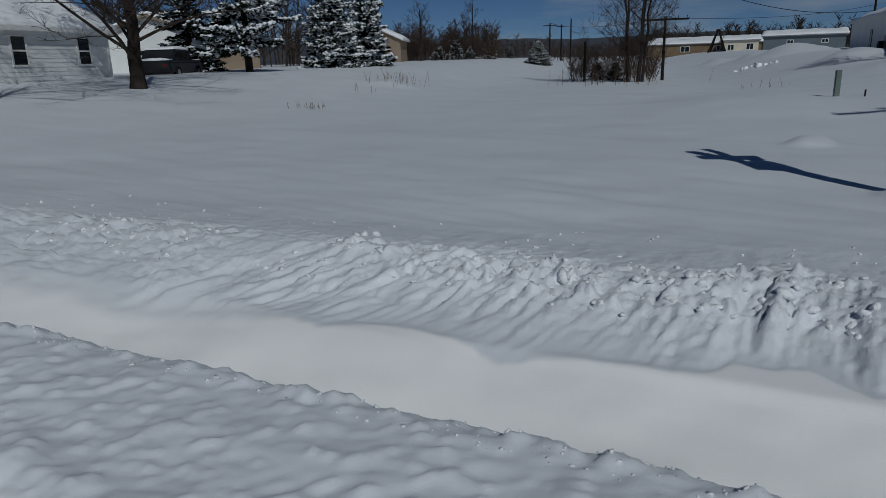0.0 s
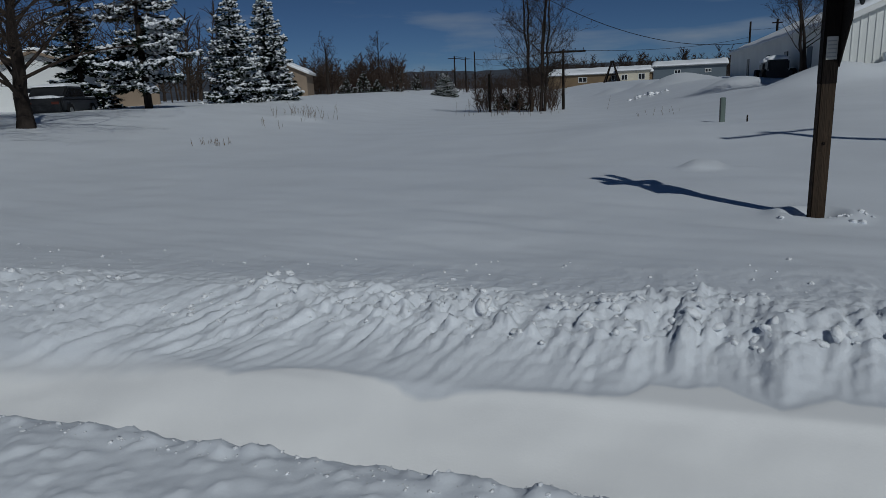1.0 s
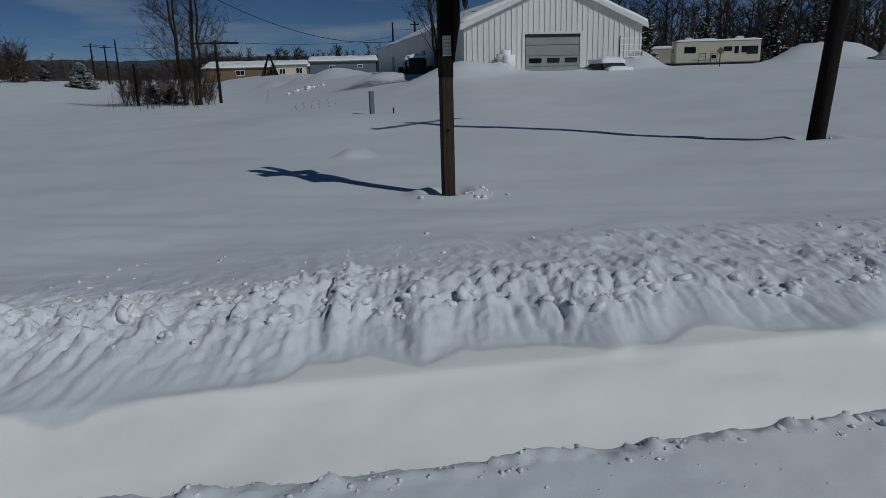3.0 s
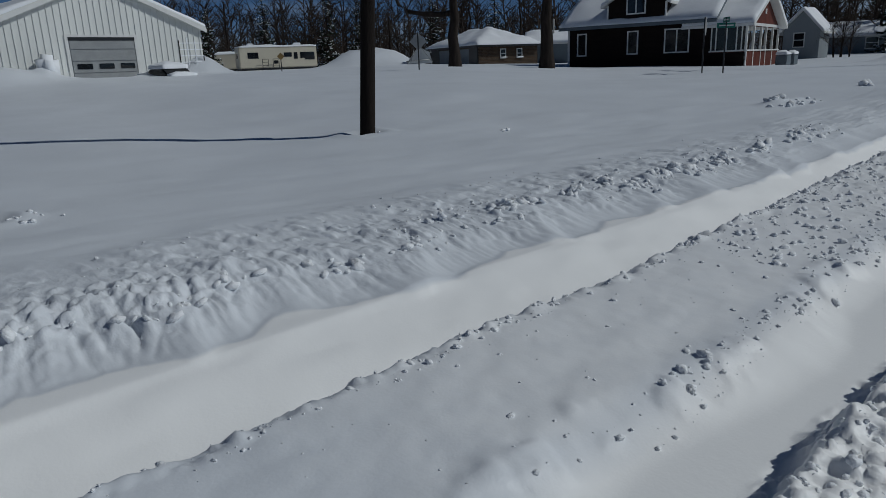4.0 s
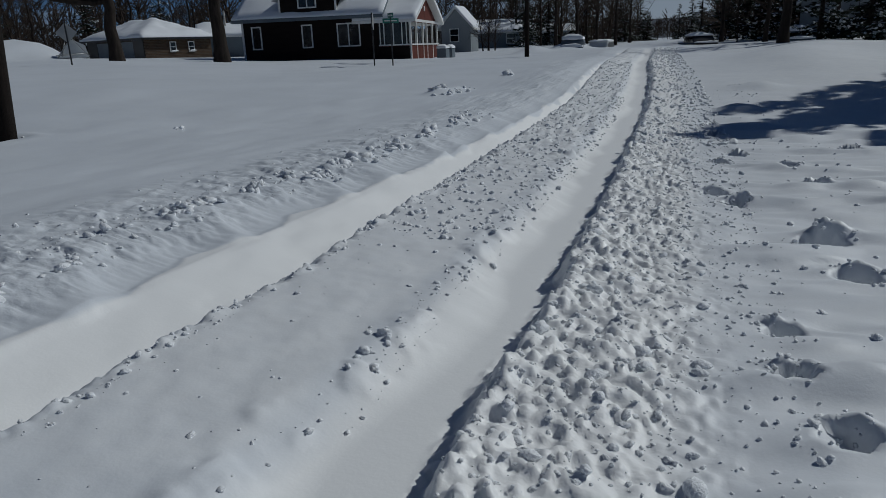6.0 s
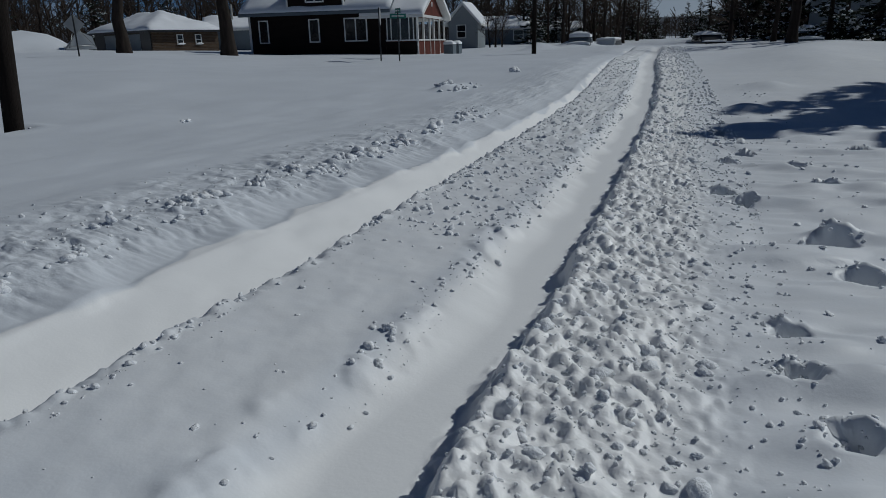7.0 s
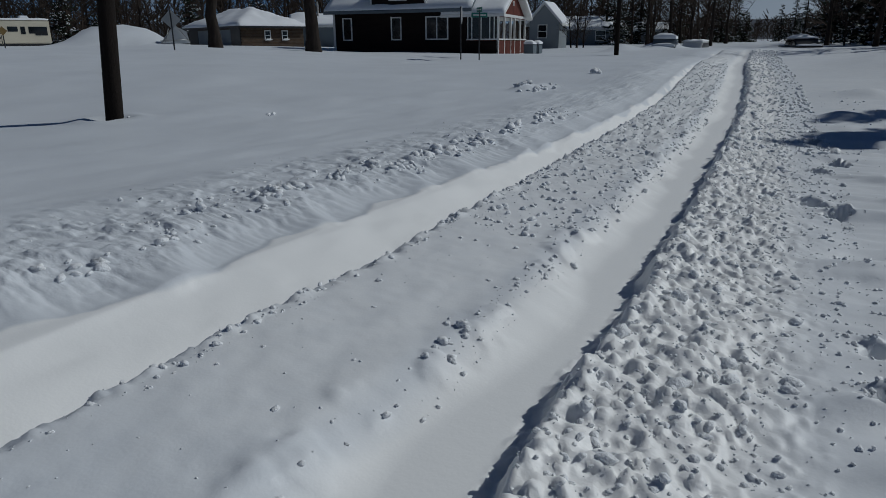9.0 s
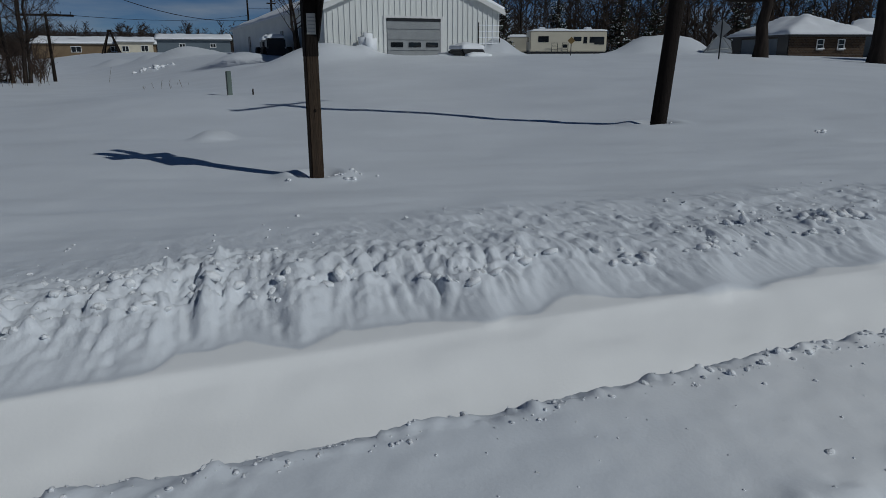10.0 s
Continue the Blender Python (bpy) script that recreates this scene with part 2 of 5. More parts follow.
FOOT_X = (-9, -5.3, -4, -3.1, -2.4, -1.97, -1.4, -0.9, -0.45, -0.29, -0.2, 0.12, 0.38, 0.62, 1.0, 1.35, 1.7, 1.94, 2.35, 2.8, 3.1, 3.7, 3.88, 4.25, 4.84, 5.0, 5.2, 5.8, 6.5, 7.3, 8.6, 10.4, 12.4, 17.5, 27)
FOOT_V = (2.9, 2.84, 2.75, 2.85, 2.87, 3.02, 2.88, 2.96, 2.95, 3.02, 3.18, 3.25, 3.02, 3.16, 3.2, 3.0, 3.06, 3.18, 3.1, 2.96, 2.93, 3.03, 3.1, 2.97, 2.88, 2.92, 3.07, 2.83, 2.87, 2.78, 2.67, 2.6, 2.47, 2.31, 2.27)


def foot_mean(x):
    """The general run of the far rut's edge, without its scallops."""
    return 2.93 - 0.045 * np.clip(x - 3, 0, 14)


def cells(x, y, seed=0):
    """Broken lumps: how near each place lies to the heart of its lump (0 to 1), and a chance number for the lump."""
    i0, j0 = np.floor(x), np.floor(y)
    near, chance = np.full(np.shape(x), 9.0), np.zeros(np.shape(x))
    for di in (-1, 0, 1):
        for dj in (-1, 0, 1):
            i, j = i0 + di, j0 + dj
            d = np.hypot(i + 0.1 + 0.8 * lattice(i, j, seed) - x, j + 0.1 + 0.8 * lattice(i, j, seed + 1) - y)
            closer = d < near
            near, chance = np.where(closer, d, near), np.where(closer, lattice(i, j, seed + 2), chance)
    return np.clip(1 - near / 0.8, 0, 1), chance


def foot_line(x, v):
    """Where the drift in the far rut meets the wall of crust, scalloped by the wind."""
    return np.interp(x, FOOT_X, FOOT_V) + 0.09 * layered(x * 3.4, v * 0.9, 3, 13) + 0.16 * step(7, 12, x) * layered(x * 1.1, v * 0.3, 2, 12)


def tongue(x, v):
    """Runs from 0 to 1 along each wind-cut tongue of crust."""
    return np.mod(x * 0.85 + 0.9 * layered(x * 0.7, v * 0 + 2.0, 2, 16) - 0.35 * (v - 3.0), 1.0)


VALLEY = radians(-15)


def lie(x, y):
    """Broad relief: a shallow dip along the old railway bed, rising to the house lots."""
    d = np.hypot(x, y)
    off = x * math.cos(VALLEY) - y * math.sin(VALLEY)
    side = step(4.5, 16, np.abs(off))
    lane = 1 - 0.5 * step(0.65, 0.92, x / (d + 0.01))
    z = 1.15 * side * step(8, 36, d) * lane * step(-14, 4, y + 0.25 * x) + 0.007 * np.clip(d - 36, 0, 60) * side * step(-14, 4, y)
    z = z + (1 - side) * (-0.28 * step(16, 46, d) + 0.7 * step(50, 100, d) + 0.4 * step(100, 220, d))
    z = z + 0.5 * step(5, 24, -(y - 0.16 * x)) * step(6, 22, x)
    z = z + 0.21 * step(7.5, 19, d) * step(46, 24, d) * step(-5, -1, x) * step(7, 3, x) * step(0, 4, y)
    return z


def land(x, y):
    x, y = np.asarray(x, float), np.asarray(y, float)
    z = lie(x, y)
    d = np.hypot(x, y)
    v = y - bend(x)
    wob = 0.10 * layered(x * 0.9, v * 0 + 3.0, 3, 5)
    near = step(60, 30, x) * step(-24, -10, x)
    # the two wheel ruts and the crown between them
    rim = 2.0 + 0.5 * wob
    rut_r0, rut_r1 = 0.40 + 0.5 * wob + 0.045 * layered(x * 5, 0 * v + 7.0, 3, 6), 1.0 + 1.2 * wob + 0.12 * layered(x * 2.2, 0 * v + 2.0, 2, 7)
    foot = foot_line(x, v)
    lip = 0.5 * foot + 0.5 * foot_mean(x) + 0.86 - 0.12 * step(1, 5, x)
    bank_r = 0.09 * step(rut_r0 + 0.03, rut_r0 - 0.05, v) * np.clip((v + 0.65) / 1.0, 0, 1)
    floor_r = -0.11 * step(rut_r0 - 0.04, rut_r0 + 0.08, v) * step(rut_r1 + 0.12, rut_r1 - 0.26, v)
    crown = 0.03 * step(rut_r1, rim, v) * step(rim + 0.02, rim - 0.1, v)
    drop = -0.33 * step(rim - 0.02, rim + 0.20, v)
    base = foot_mean(x) + 0.05
    drift = 0.23 * np.clip((v - rim - 0.16) / (base - rim - 0.16), 0, 1) ** 1.25 + 0.045 * layered(x * 1.1 + 0.4 * v, v * 1.8, 3, 14) * step(rim + 0.15, rim + 0.4, v) * step(base + 0.05, base - 0.1, v)
    up = np.clip((v - foot) / (lip - foot), 0, 1)
    rise = (0.17 - 0.05 * step(1.2, 3.0, x)) * up ** 1.3 - 0.02 * step(foot - 0.02, foot + 0.10, v) * step(foot + 0.45, foot + 0.12, v)
    back = (-0.06 + 0.04 * step(1.2, 3.0, x)) * step(lip + 0.05, lip + 1.8, v)
    z = z + near * (bank_r + floor_r + crown + drop + drift + rise + back)
    # each tongue of crust lifts towards its tip
    fr = tongue(x, v)
    z = z + near * step(0.6, 1.6, x) * step(22, 14, x) * step(foot - 0.06, foot + 0.1, v) * step(foot + 0.75, foot + 0.3, v) * 0.05 * step(0.3, 0.74, fr) * step(1.0, 0.74, fr) * (0.5 + 0.8 * np.clip(layered(x * 0.6, v * 0, 2, 17) + 0.5, 0, 1))
    # wind flutes down the field-side wall
    fw = step(foot - 0.04, foot + 0.42, v) * step(lip + 0.45, lip + 0.0, v) * near
    lean = 0.32 - 0.36 * np.tanh(0.6 * (x + 1.2))
    a, b = x - (lean + 0.05) * (v - 3.2), v
    left = 0.45 + 0.55 * step(3.5, 0.8, x)
    warp = 0.6 * layered(x * 1.9, v * 1.9, 3, 24)
    flute = np.sqrt(np.abs(grain(a * 8.0 + 1.2 * warp, b * 1.1 + 0.4 * warp, 21)) + 0.002) - 0.45
    fine = np.sqrt(np.abs(grain(a * 17 + 2.5 * warp, b * 3.2, 23)) + 0.003) - 0.45
    gate = 0.3 + 1.2 * np.clip(layered(x * 1.1, v * 1.6, 2, 25) + 0.45, 0, 1)
    shred = np.abs(layered(a * 13 + warp, b * 6.5, 3, 26))
    z = z + fw * left * gate * (0.085 * flute + 0.06 * fine + 0.05 * np.clip(0.3 - shred, 0, 0.3))
    # broken crust along the crest
    cr = step(lip - 0.55, lip - 0.15, v) * step(lip + 0.55, lip + 0.15, v) * near
    patch = np.clip(0.5 + 1.5 * layered(x * 0.9, v * 1.4, 2, 33), 0, 1) * (0.35 + 0.65 * step(-5, -1.5, x))
    z = z + cr * patch * (0.12 + 0.75 * left - 0.4 * step(-0.3, 1, x)) * (0.20 * np.clip(layered(a * 8.5, v * 8.0, 4, 31) - 0.04, 0, 1) + 0.085 * np.sqrt(np.abs(layered(a * 15, v * 16, 2, 34))) - 0.02)
    thin = step(lip - 0.5, lip - 0.2, v) * step(lip + 1.6, lip + 0.7, v) * near
    pl = layered((x + 0.35 * v) * 4.5, (v - 0.35 * x) * 2.4, 4, 32)
    z = z + thin * (0.3 + 0.7 * step(0.5, 2.0, x)) * (0.085 * np.clip(pl - 0.02, 0, 0.3) + 0.055 * np.clip(layered((x + 0.2 * v) * 10, v * 6.5, 3, 36) - 0.05, 0, 0.4))
    # rough shoulder heap, crumbly crown
    sh = step(rut_r0 + 0.03, rut_r0 - 0.03, v) * step(-0.62, 0.05, v) * near
    wx, wy = x + 0.06 * layered(x * 7, v * 7, 2, 38), v + 0.06 * layered(x * 7 + 9, v * 7, 2, 39)
    c1, h1 = cells(wx * 8.5, wy * 8.5, 140)
    c2, h2 = cells(wx * 19, wy * 19, 150)
    heap = 0.036 * np.minimum(c1, 0.5) * step(0.5, 1.0, h1) + 0.038 * np.minimum(c2, 0.6) * step(0.3, 0.95, h2)
    z = z + sh * (heap - 0.02 + 0.035 * layered(x * 4, v * 4, 3, 41) + 0.03 * layered(x * 17, v * 17, 3, 42))
    wl_ = step(rut_r0 - 0.03, rut_r0 + 0.02, v) * step(rut_r0 + 0.16, rut_r0 + 0.05, v) * near
    z = z + wl_ * (0.05 * layered(x * 9, v * 9, 3, 47) + 0.06 * np.minimum(c2, 0.6) * step(0.4, 0.9, h2))
    rm = step(0.10, 0.0, np.abs(v - rim + 0.05)) * near
    z = z + rm * (0.06 * np.clip(layered(x * 7, v * 7, 3, 43), -0.2, 1) + 0.03 * np.clip(layered(x * 19, v * 19, 2, 143), -0.1, 1))
    ce = step(0.22, 0.0, np.abs(v - rut_r1 - 0.02)) * near
    z = z + ce * 0.06 * np.clip(layered(x * 5, v * 5, 3, 44), 0, 1)
    cw = step(0.9, 1.1, v) * step(2.05, 1.9, v) * near
    z = z + cw * ((0.012 + 0.05 * step(7, 13, x)) * layered(x * 4, v * 5, 3, 45) + step(5, 10, x) * (0.07 * np.minimum(c1, 0.5) * step(0.45, 0.9, h1) + 0.03 * np.minimum(c2, 0.5)))
    z = z + cw * step(0.6, -0.6, x) * (0.010 * layered(x * 4 - 2 * v, v * 4, 3, 46) + 0.032 * np.clip(layered(x * 14 - 9 * v, v * 17, 3, 48) - 0.05, 0, 1) + 0.012 * layered(x * 9 - 6 * v, v * 17, 2, 50))
    # sastrugi on the open field, drift tails on the shoulder
    field = step(lip + 0.3, lip + 1.2, v)
    z = z + field * step(60, 12, d) * (0.07 * layered(x * 0.3 + 0.1 * y, y * 0.42, 3, 51) + 0.02 * layered((x - 0.5 * y) * 0.9, (y + 0.25 * x) * 2.6, 3, 52) * (0.4 + 1.2 * np.clip(layered(x * 0.3, y * 0.3, 2, 54) + 0.4, 0, 1)))
    z = z + step(120, 20, d) * 0.22 * layered(x * 0.09, y * 0.11, 2, 53) * step(6, 16, d)
    rs = step(-0.3, -0.75, v)
    sx, sy = x + 0.28 * y, y - 0.28 * x
    tails = layered(sx * 2.4, sy * 0.7 + 5, 3, 62)
    z = z + rs * (0.05 * layered(x * 0.8, y * 0.5 + 4, 3, 61) + step(20, 9, d) * (0.05 * tails + 0.11 * np.clip(tails - 0.1, 0, 1) + 0.035 * layered(sx * 5.5, sy * 1.9 + 2, 2, 66)))
    # old boot holes along the shoulder, each with a kicked-up far side and a drift tail
    for hx, hy, size in BOOTS:
        q = np.hypot((x - hx) / (0.072 * size), (y - hy) / (0.08 * size)) + 0.7 * grain(x * 14, y * 14, 63)
        bowl = np.clip(1.2 - q, 0, 1) ** 0.6
        z = z - size * bowl * (0.125 + 0.10 * layered(x * 19, y * 19, 2, 65))
        wall = np.exp(-(((x - hx - 0.11 * size) / (0.04 * size)) ** 2 + ((y - hy) / (0.085 * size)) ** 2))
        tail = np.exp(-(((x - hx - 0.12 * size + 0.25 * (hy - y)) / (0.05 * size)) ** 2)) * step(hy + 0.05, hy - 0.08, y) * step(hy - 0.6 * size, hy - 0.1, y)
        z = z + size * (0.04 * wall * (1 + 1.5 * layered(x * 16, y * 16, 2, 64)) + 0.018 * tail)
    # wind scoops round the two posts, a small mound, piles by the shed
    for px, py, r in ((1.05, 7.5, 0.22), (7.45, 10.45, 0.3)):
        q = np.hypot(x - px, y - py) / r
        z = z - 0.09 * np.exp(-(q**2)) + 0.05 * np.exp(-((q - 1.5) ** 2) * 3)
    for px, py, sx, sy, h in MOUNDS:
        z = z + h * np.exp(-(((x - px) / sx) ** 2 + ((y - py) / sy) ** 2))
    return z


def whiteness(x, y):
    """How white the snow is: ruts, then shoulder heap, crown, outer shoulder and lip."""
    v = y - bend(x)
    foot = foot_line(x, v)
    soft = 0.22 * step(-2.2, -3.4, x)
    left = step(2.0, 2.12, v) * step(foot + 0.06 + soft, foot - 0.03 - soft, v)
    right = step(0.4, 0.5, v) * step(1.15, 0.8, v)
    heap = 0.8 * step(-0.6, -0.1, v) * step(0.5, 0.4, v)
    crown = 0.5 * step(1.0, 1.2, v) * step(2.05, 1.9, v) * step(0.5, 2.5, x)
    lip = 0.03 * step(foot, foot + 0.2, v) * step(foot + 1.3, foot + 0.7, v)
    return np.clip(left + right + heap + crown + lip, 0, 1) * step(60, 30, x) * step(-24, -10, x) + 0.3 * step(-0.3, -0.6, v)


def crust(x, y):
    """How broken the crust is: strongest along the field edge."""
    v = y - bend(x)
    foot = foot_line(x, v)
    return 0.5 * step(foot + 0.1, foot + 0.5, v) * step(foot + 2.2, foot + 1.1, v) * step(40, 20, x) + 0.3 * step(-0.5, 0.0, v) * step(0.5, 0.42, v) + 0.05


# trodden holes: x, y, size
BOOTS = [(2.62, -0.62, 0.9), (3.04, -0.48, 0.95), (3.55, -0.46, 0.95), (4.48, -0.87, 1.1), (5.2, -0.78, 1.6), (6.05, -0.25, 1.1), (6.4, -0.06, 1.0), (7.12, -0.88, 1.3), (7.85, -0.66, 1.1), (8.0, -0.04, 1.0), (8.6, -0.21, 1.2), (9.15, -1.36, 1.3), (9.4, -0.11, 1.2), (10.4, 0.15, 1.2), (11.6, 0.2, 1.3)]
# low heaps of snow: x, y, half-widths, height
MOUNDS = [(-0.15, 11.25, 0.22, 0.16, 0.15), (0.12, 11.3, 0.18, 0.14, 0.10), (0.5, 11.2, 0.3, 0.16, 0.05), (4.9, 33.6, 2.2, 1.3, 0.75), (7.0, 34.3, 0.55, 0.5, 0.75), (14.3, 34.6, 1.1, 0.7, 0.9), (11.9, 34.0, 0.75, 0.6, 0.62),
          (1.2, 42, 1.6, 1.2, 0.55), (-2.6, 62, 2.4, 1.2, 0.8), (-5.6, 66, 1.2, 0.8, 0.7), (-9, 70, 1.3, 0.8, 0.6), (-0.5, 66, 1.0, 0.8, 0.5), (-4.2, 50, 0.5, 0.4, 0.25), (-3.0, 50, 0.4, 0.4, 0.2),
          (34.8, 51.2, 2.4, 2.0, 1.6), (37.2, 49.4, 1.7, 1.8, 1.25), (27.5, -1.8, 5.0, 1.8, 0.32), (36, -3.0, 5.0, 2.2, 0.35), (15.3, 6.35, 0.35, 0.3, 0.14), (16.1, 6.3, 0.5, 0.25, 0.10), (13.6, -0.14, 0.25, 0.4, 0.13), (11.4, -0.5, 0.16, 0.35, 0.09), (17.4, -0.5, 0.3, 0.5, 0.14), (46, 13.0, 1.6, 1.0, 0.5), (52, 12.0, 2.2, 1.3, 0.6), (-17.4, 26.8, 0.9, 0.6, 0.3)]


def ground_at(x, y):
    if math.hypot(x, y) > 58:
        z = float(lie(np.array([x]), np.array([y]))[0])
        return z + sum(h * math.exp(-min(60, ((x - px) / sx) ** 2 + ((y - py) / sy) ** 2)) for px, py, sx, sy, h in MOUNDS)
    return float(land(np.array([x]), np.array([y]))[0])


def spread(lo, hi, fine, cores, grow):
    """Grid lines: the given strips (from, to, step), then ever wider steps out to both ends."""
    core_lo, core_hi = cores[0][0], cores[-1][1]
    out, s, p = [], fine, core_hi
    mid = [u for c in cores for u in np.arange(c[0], c[1] - 0.3 * c[2], c[2])]
    while p < hi:
        out.append(p)
        s = min(s * grow, 160)
        p += s
    out.append(hi)
    low, s, p = [], fine, core_lo
    while p > lo:
        s = min(s * grow, 160)
        p -= s
        low.append(max(p, lo))
    return np.array(low[::-1] + mid + out)


def build_ground():
    xs = spread(-2600, 2600, 0.024, ((-3.2, 0.9, 0.019), (0.9, 4.5, 0.016), (4.5, 8.0, 0.024)), 1.032)
    ys = spread(-900, 3000, 0.024, ((-1.2, -0.35, 0.022), (-0.35, 0.95, 0.012), (0.95, 2.7, 0.021), (2.7, 4.6, 0.017)), 1.032)
    gx, gy = np.meshgrid(xs, ys)
    gz = land(gx, gy)
    nx, ny = len(xs), len(ys)
    idx = np.arange(nx * ny).reshape(ny, nx)
    quads = np.stack([idx[:-1, :-1], idx[:-1, 1:], idx[1:, 1:], idx[1:, :-1]], -1).reshape(-1, 4)
    me = bpy.data.meshes.new("ground")
    me.vertices.add(nx * ny)
    me.vertices.foreach_set("co", np.stack([gx, gy, gz], -1).ravel())
    me.loops.add(quads.size)
    me.loops.foreach_set("vertex_index", quads.ravel())
    me.polygons.add(len(quads))
    me.polygons.foreach_set("loop_start", np.arange(0, quads.size, 4))
    me.polygons.foreach_set("loop_total", np.full(len(quads), 4))
    me.polygons.foreach_set("use_smooth", np.ones(len(quads), bool))
    me.update(calc_edges=True)
    me.attributes.new("whiteness", "FLOAT", "POINT").data.foreach_set("value", whiteness(gx, gy).ravel())
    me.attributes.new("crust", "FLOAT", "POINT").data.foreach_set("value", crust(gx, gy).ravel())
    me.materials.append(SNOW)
    return tagged(new("ground", me), "wind-packed snow field with two wheel ruts along a lane", "snow", kind="structure")


build_ground()


# ---- pieces that the buildings share ----
def side_prism(outline, x0, x1):
    """An outline in y and z, drawn out along x."""
    bm = prism(outline, x0, x1)
    for v in bm.verts:
        v.co = Vector((v.co.y, v.co.x, v.co.z))
    bmesh.ops.recalc_face_normals(bm, faces=bm.faces[:])
    return bm


def window(parent, m, w, h, bars=0, rails=0, mat=None, edge=0.075):
    """A window standing in the plane y = 0 of m, its lower left corner at the origin, facing -y."""
    mat = mat or TRIM
    boxes = [(-edge, w + edge, -0.05, 0.02, -edge, 0), (-edge, w + edge, -0.05, 0.02, h, h + edge), (-edge, 0, -0.045, 0.02, 0, h), (w, w + edge, -0.045, 0.02, 0, h)]
    ob = part("window", block(*boxes), mat, parent, "white-framed window")
    ob.matrix_basis = m
    part("pane", block((0, w, -0.012, 0.015, 0, h)), GLASS, ob, "dark reflecting glass")
    for k in range(bars):
        x = w * (k + 1) / (bars + 1)
        part("mullion", block((x - 0.035, x + 0.035, -0.04, -0.012, 0, h)), mat, ob)
    for k in range(rails):
        z = h * (k + 1) / (rails + 1)
        part("rail", block((0, w, -0.036, -0.012, z - 0.03, z + 0.03)), mat, ob)
    return ob


def snow_sheet(x0, x1, y0, y1, height, thick, seed, nx=28, ny=18):
    """A rounded blanket of snow lying on the surface z = height(x, y)."""
    xs, ys = np.linspace(x0, x1, nx), np.linspace(y0, y1, ny)
    gx, gy = np.meshgrid(xs, ys)
    under = height(gx, gy)
    edge = np.minimum(np.minimum(gx - x0, x1 - gx) / (x1 - x0) * nx, np.minimum(gy - y0, y1 - gy) / (y1 - y0) * ny)
    top = under + thick * (0.55 + 0.45 * step(0, 2.5, edge)) * (1 + 0.7 * layered(gx * 0.7 + seed, gy * 0.9, 3, seed))
    n = nx * ny
    verts = np.concatenate([np.stack([gx, gy, top], -1).reshape(-1, 3), np.stack([gx, gy, under + 0.004], -1).reshape(-1, 3)])
    idx = np.arange(n).reshape(ny, nx)
    faces = [tuple(q) for q in np.stack([idx[:-1, :-1], idx[:-1, 1:], idx[1:, 1:], idx[1:, :-1]], -1).reshape(-1, 4)]
    ring = list(idx[0, :]) + list(idx[1:, -1]) + list(idx[-1, -2::-1]) + list(idx[-2:0:-1, 0])
    faces += [(ring[i], ring[i] + n, ring[(i + 1) % len(ring)] + n, ring[(i + 1) % len(ring)]) for i in range(len(ring))]
    return verts, faces


def snow_on(parent, *args, name="roof_snow"):
    ob = raw(name, *snow_sheet(*args), SNOW_ROOF, parent, smooth=True)
    return tagged(ob, "thick blanket of snow")


def gable(parent, x0, x1, y0, y1, eave, peak, along="x", over=0.35, mat=None, snow=0.25, seed=1, boards=None):
    """A gable roof with its ridge along x or y, under a blanket of snow."""
    mat = mat or BROWN
    if along == "x":
        mid, half = (y0 + y1) / 2, (y1 - y0) / 2
        slope = (peak - eave) / half
        lo = eave - slope * over
        bm = side_prism([(y0 - over, lo), (mid, peak), (y1 + over, lo), (y1 + over, lo + 0.16), (mid, peak + 0.16), (y0 - over, lo + 0.16)], x0 - over, x1 + over)
        top = lambda x, y: peak + 0.16 - slope * np.abs(y - mid)  # noqa: E731
    else:
        mid, half = (x0 + x1) / 2, (x1 - x0) / 2
        slope = (peak - eave) / half
        lo = eave - slope * over
        bm = prism([(x0 - over, lo), (mid, peak), (x1 + over, lo), (x1 + over, lo + 0.16), (mid, peak + 0.16), (x0 - over, lo + 0.16)], y0 - over, y1 + over)
        top = lambda x, y: peak + 0.16 - slope * np.abs(x - mid)  # noqa: E731
    roof = part("roof", bm, mat, parent, "low-pitched gable roof")
    snow_on(roof, x0 - over + 0.02, x1 + over - 0.02, y0 - over + 0.02, y1 + over - 0.02, top, snow, seed)
    return roof


def gabled_body(x0, x1, y0, y1, eave, peak, along, below=0.8):
    if along == "x":
        return side_prism([(y0, -below), (y1, -below), (y1, eave), ((y0 + y1) / 2, peak - 0.01), (y0, eave)], x0, x1)
    return prism([(x0, -below), (x1, -below), (x1, eave), ((x0 + x1) / 2, peak - 0.01), (x0, eave)], y0, y1)


def polar(az, d):
    """A place by its compass bearing and distance; bearings along the lane are taken from further up it."""
    k = min(1.0, max(0.0, (az - 12) / 24))
    return 0.42 * k + d * math.sin(radians(az)), -0.22 * k + d * math.cos(radians(az))


def facing(az_normal):
    """The turn that makes a thing's -y side face the given compass way."""
    return 180 - az_normal


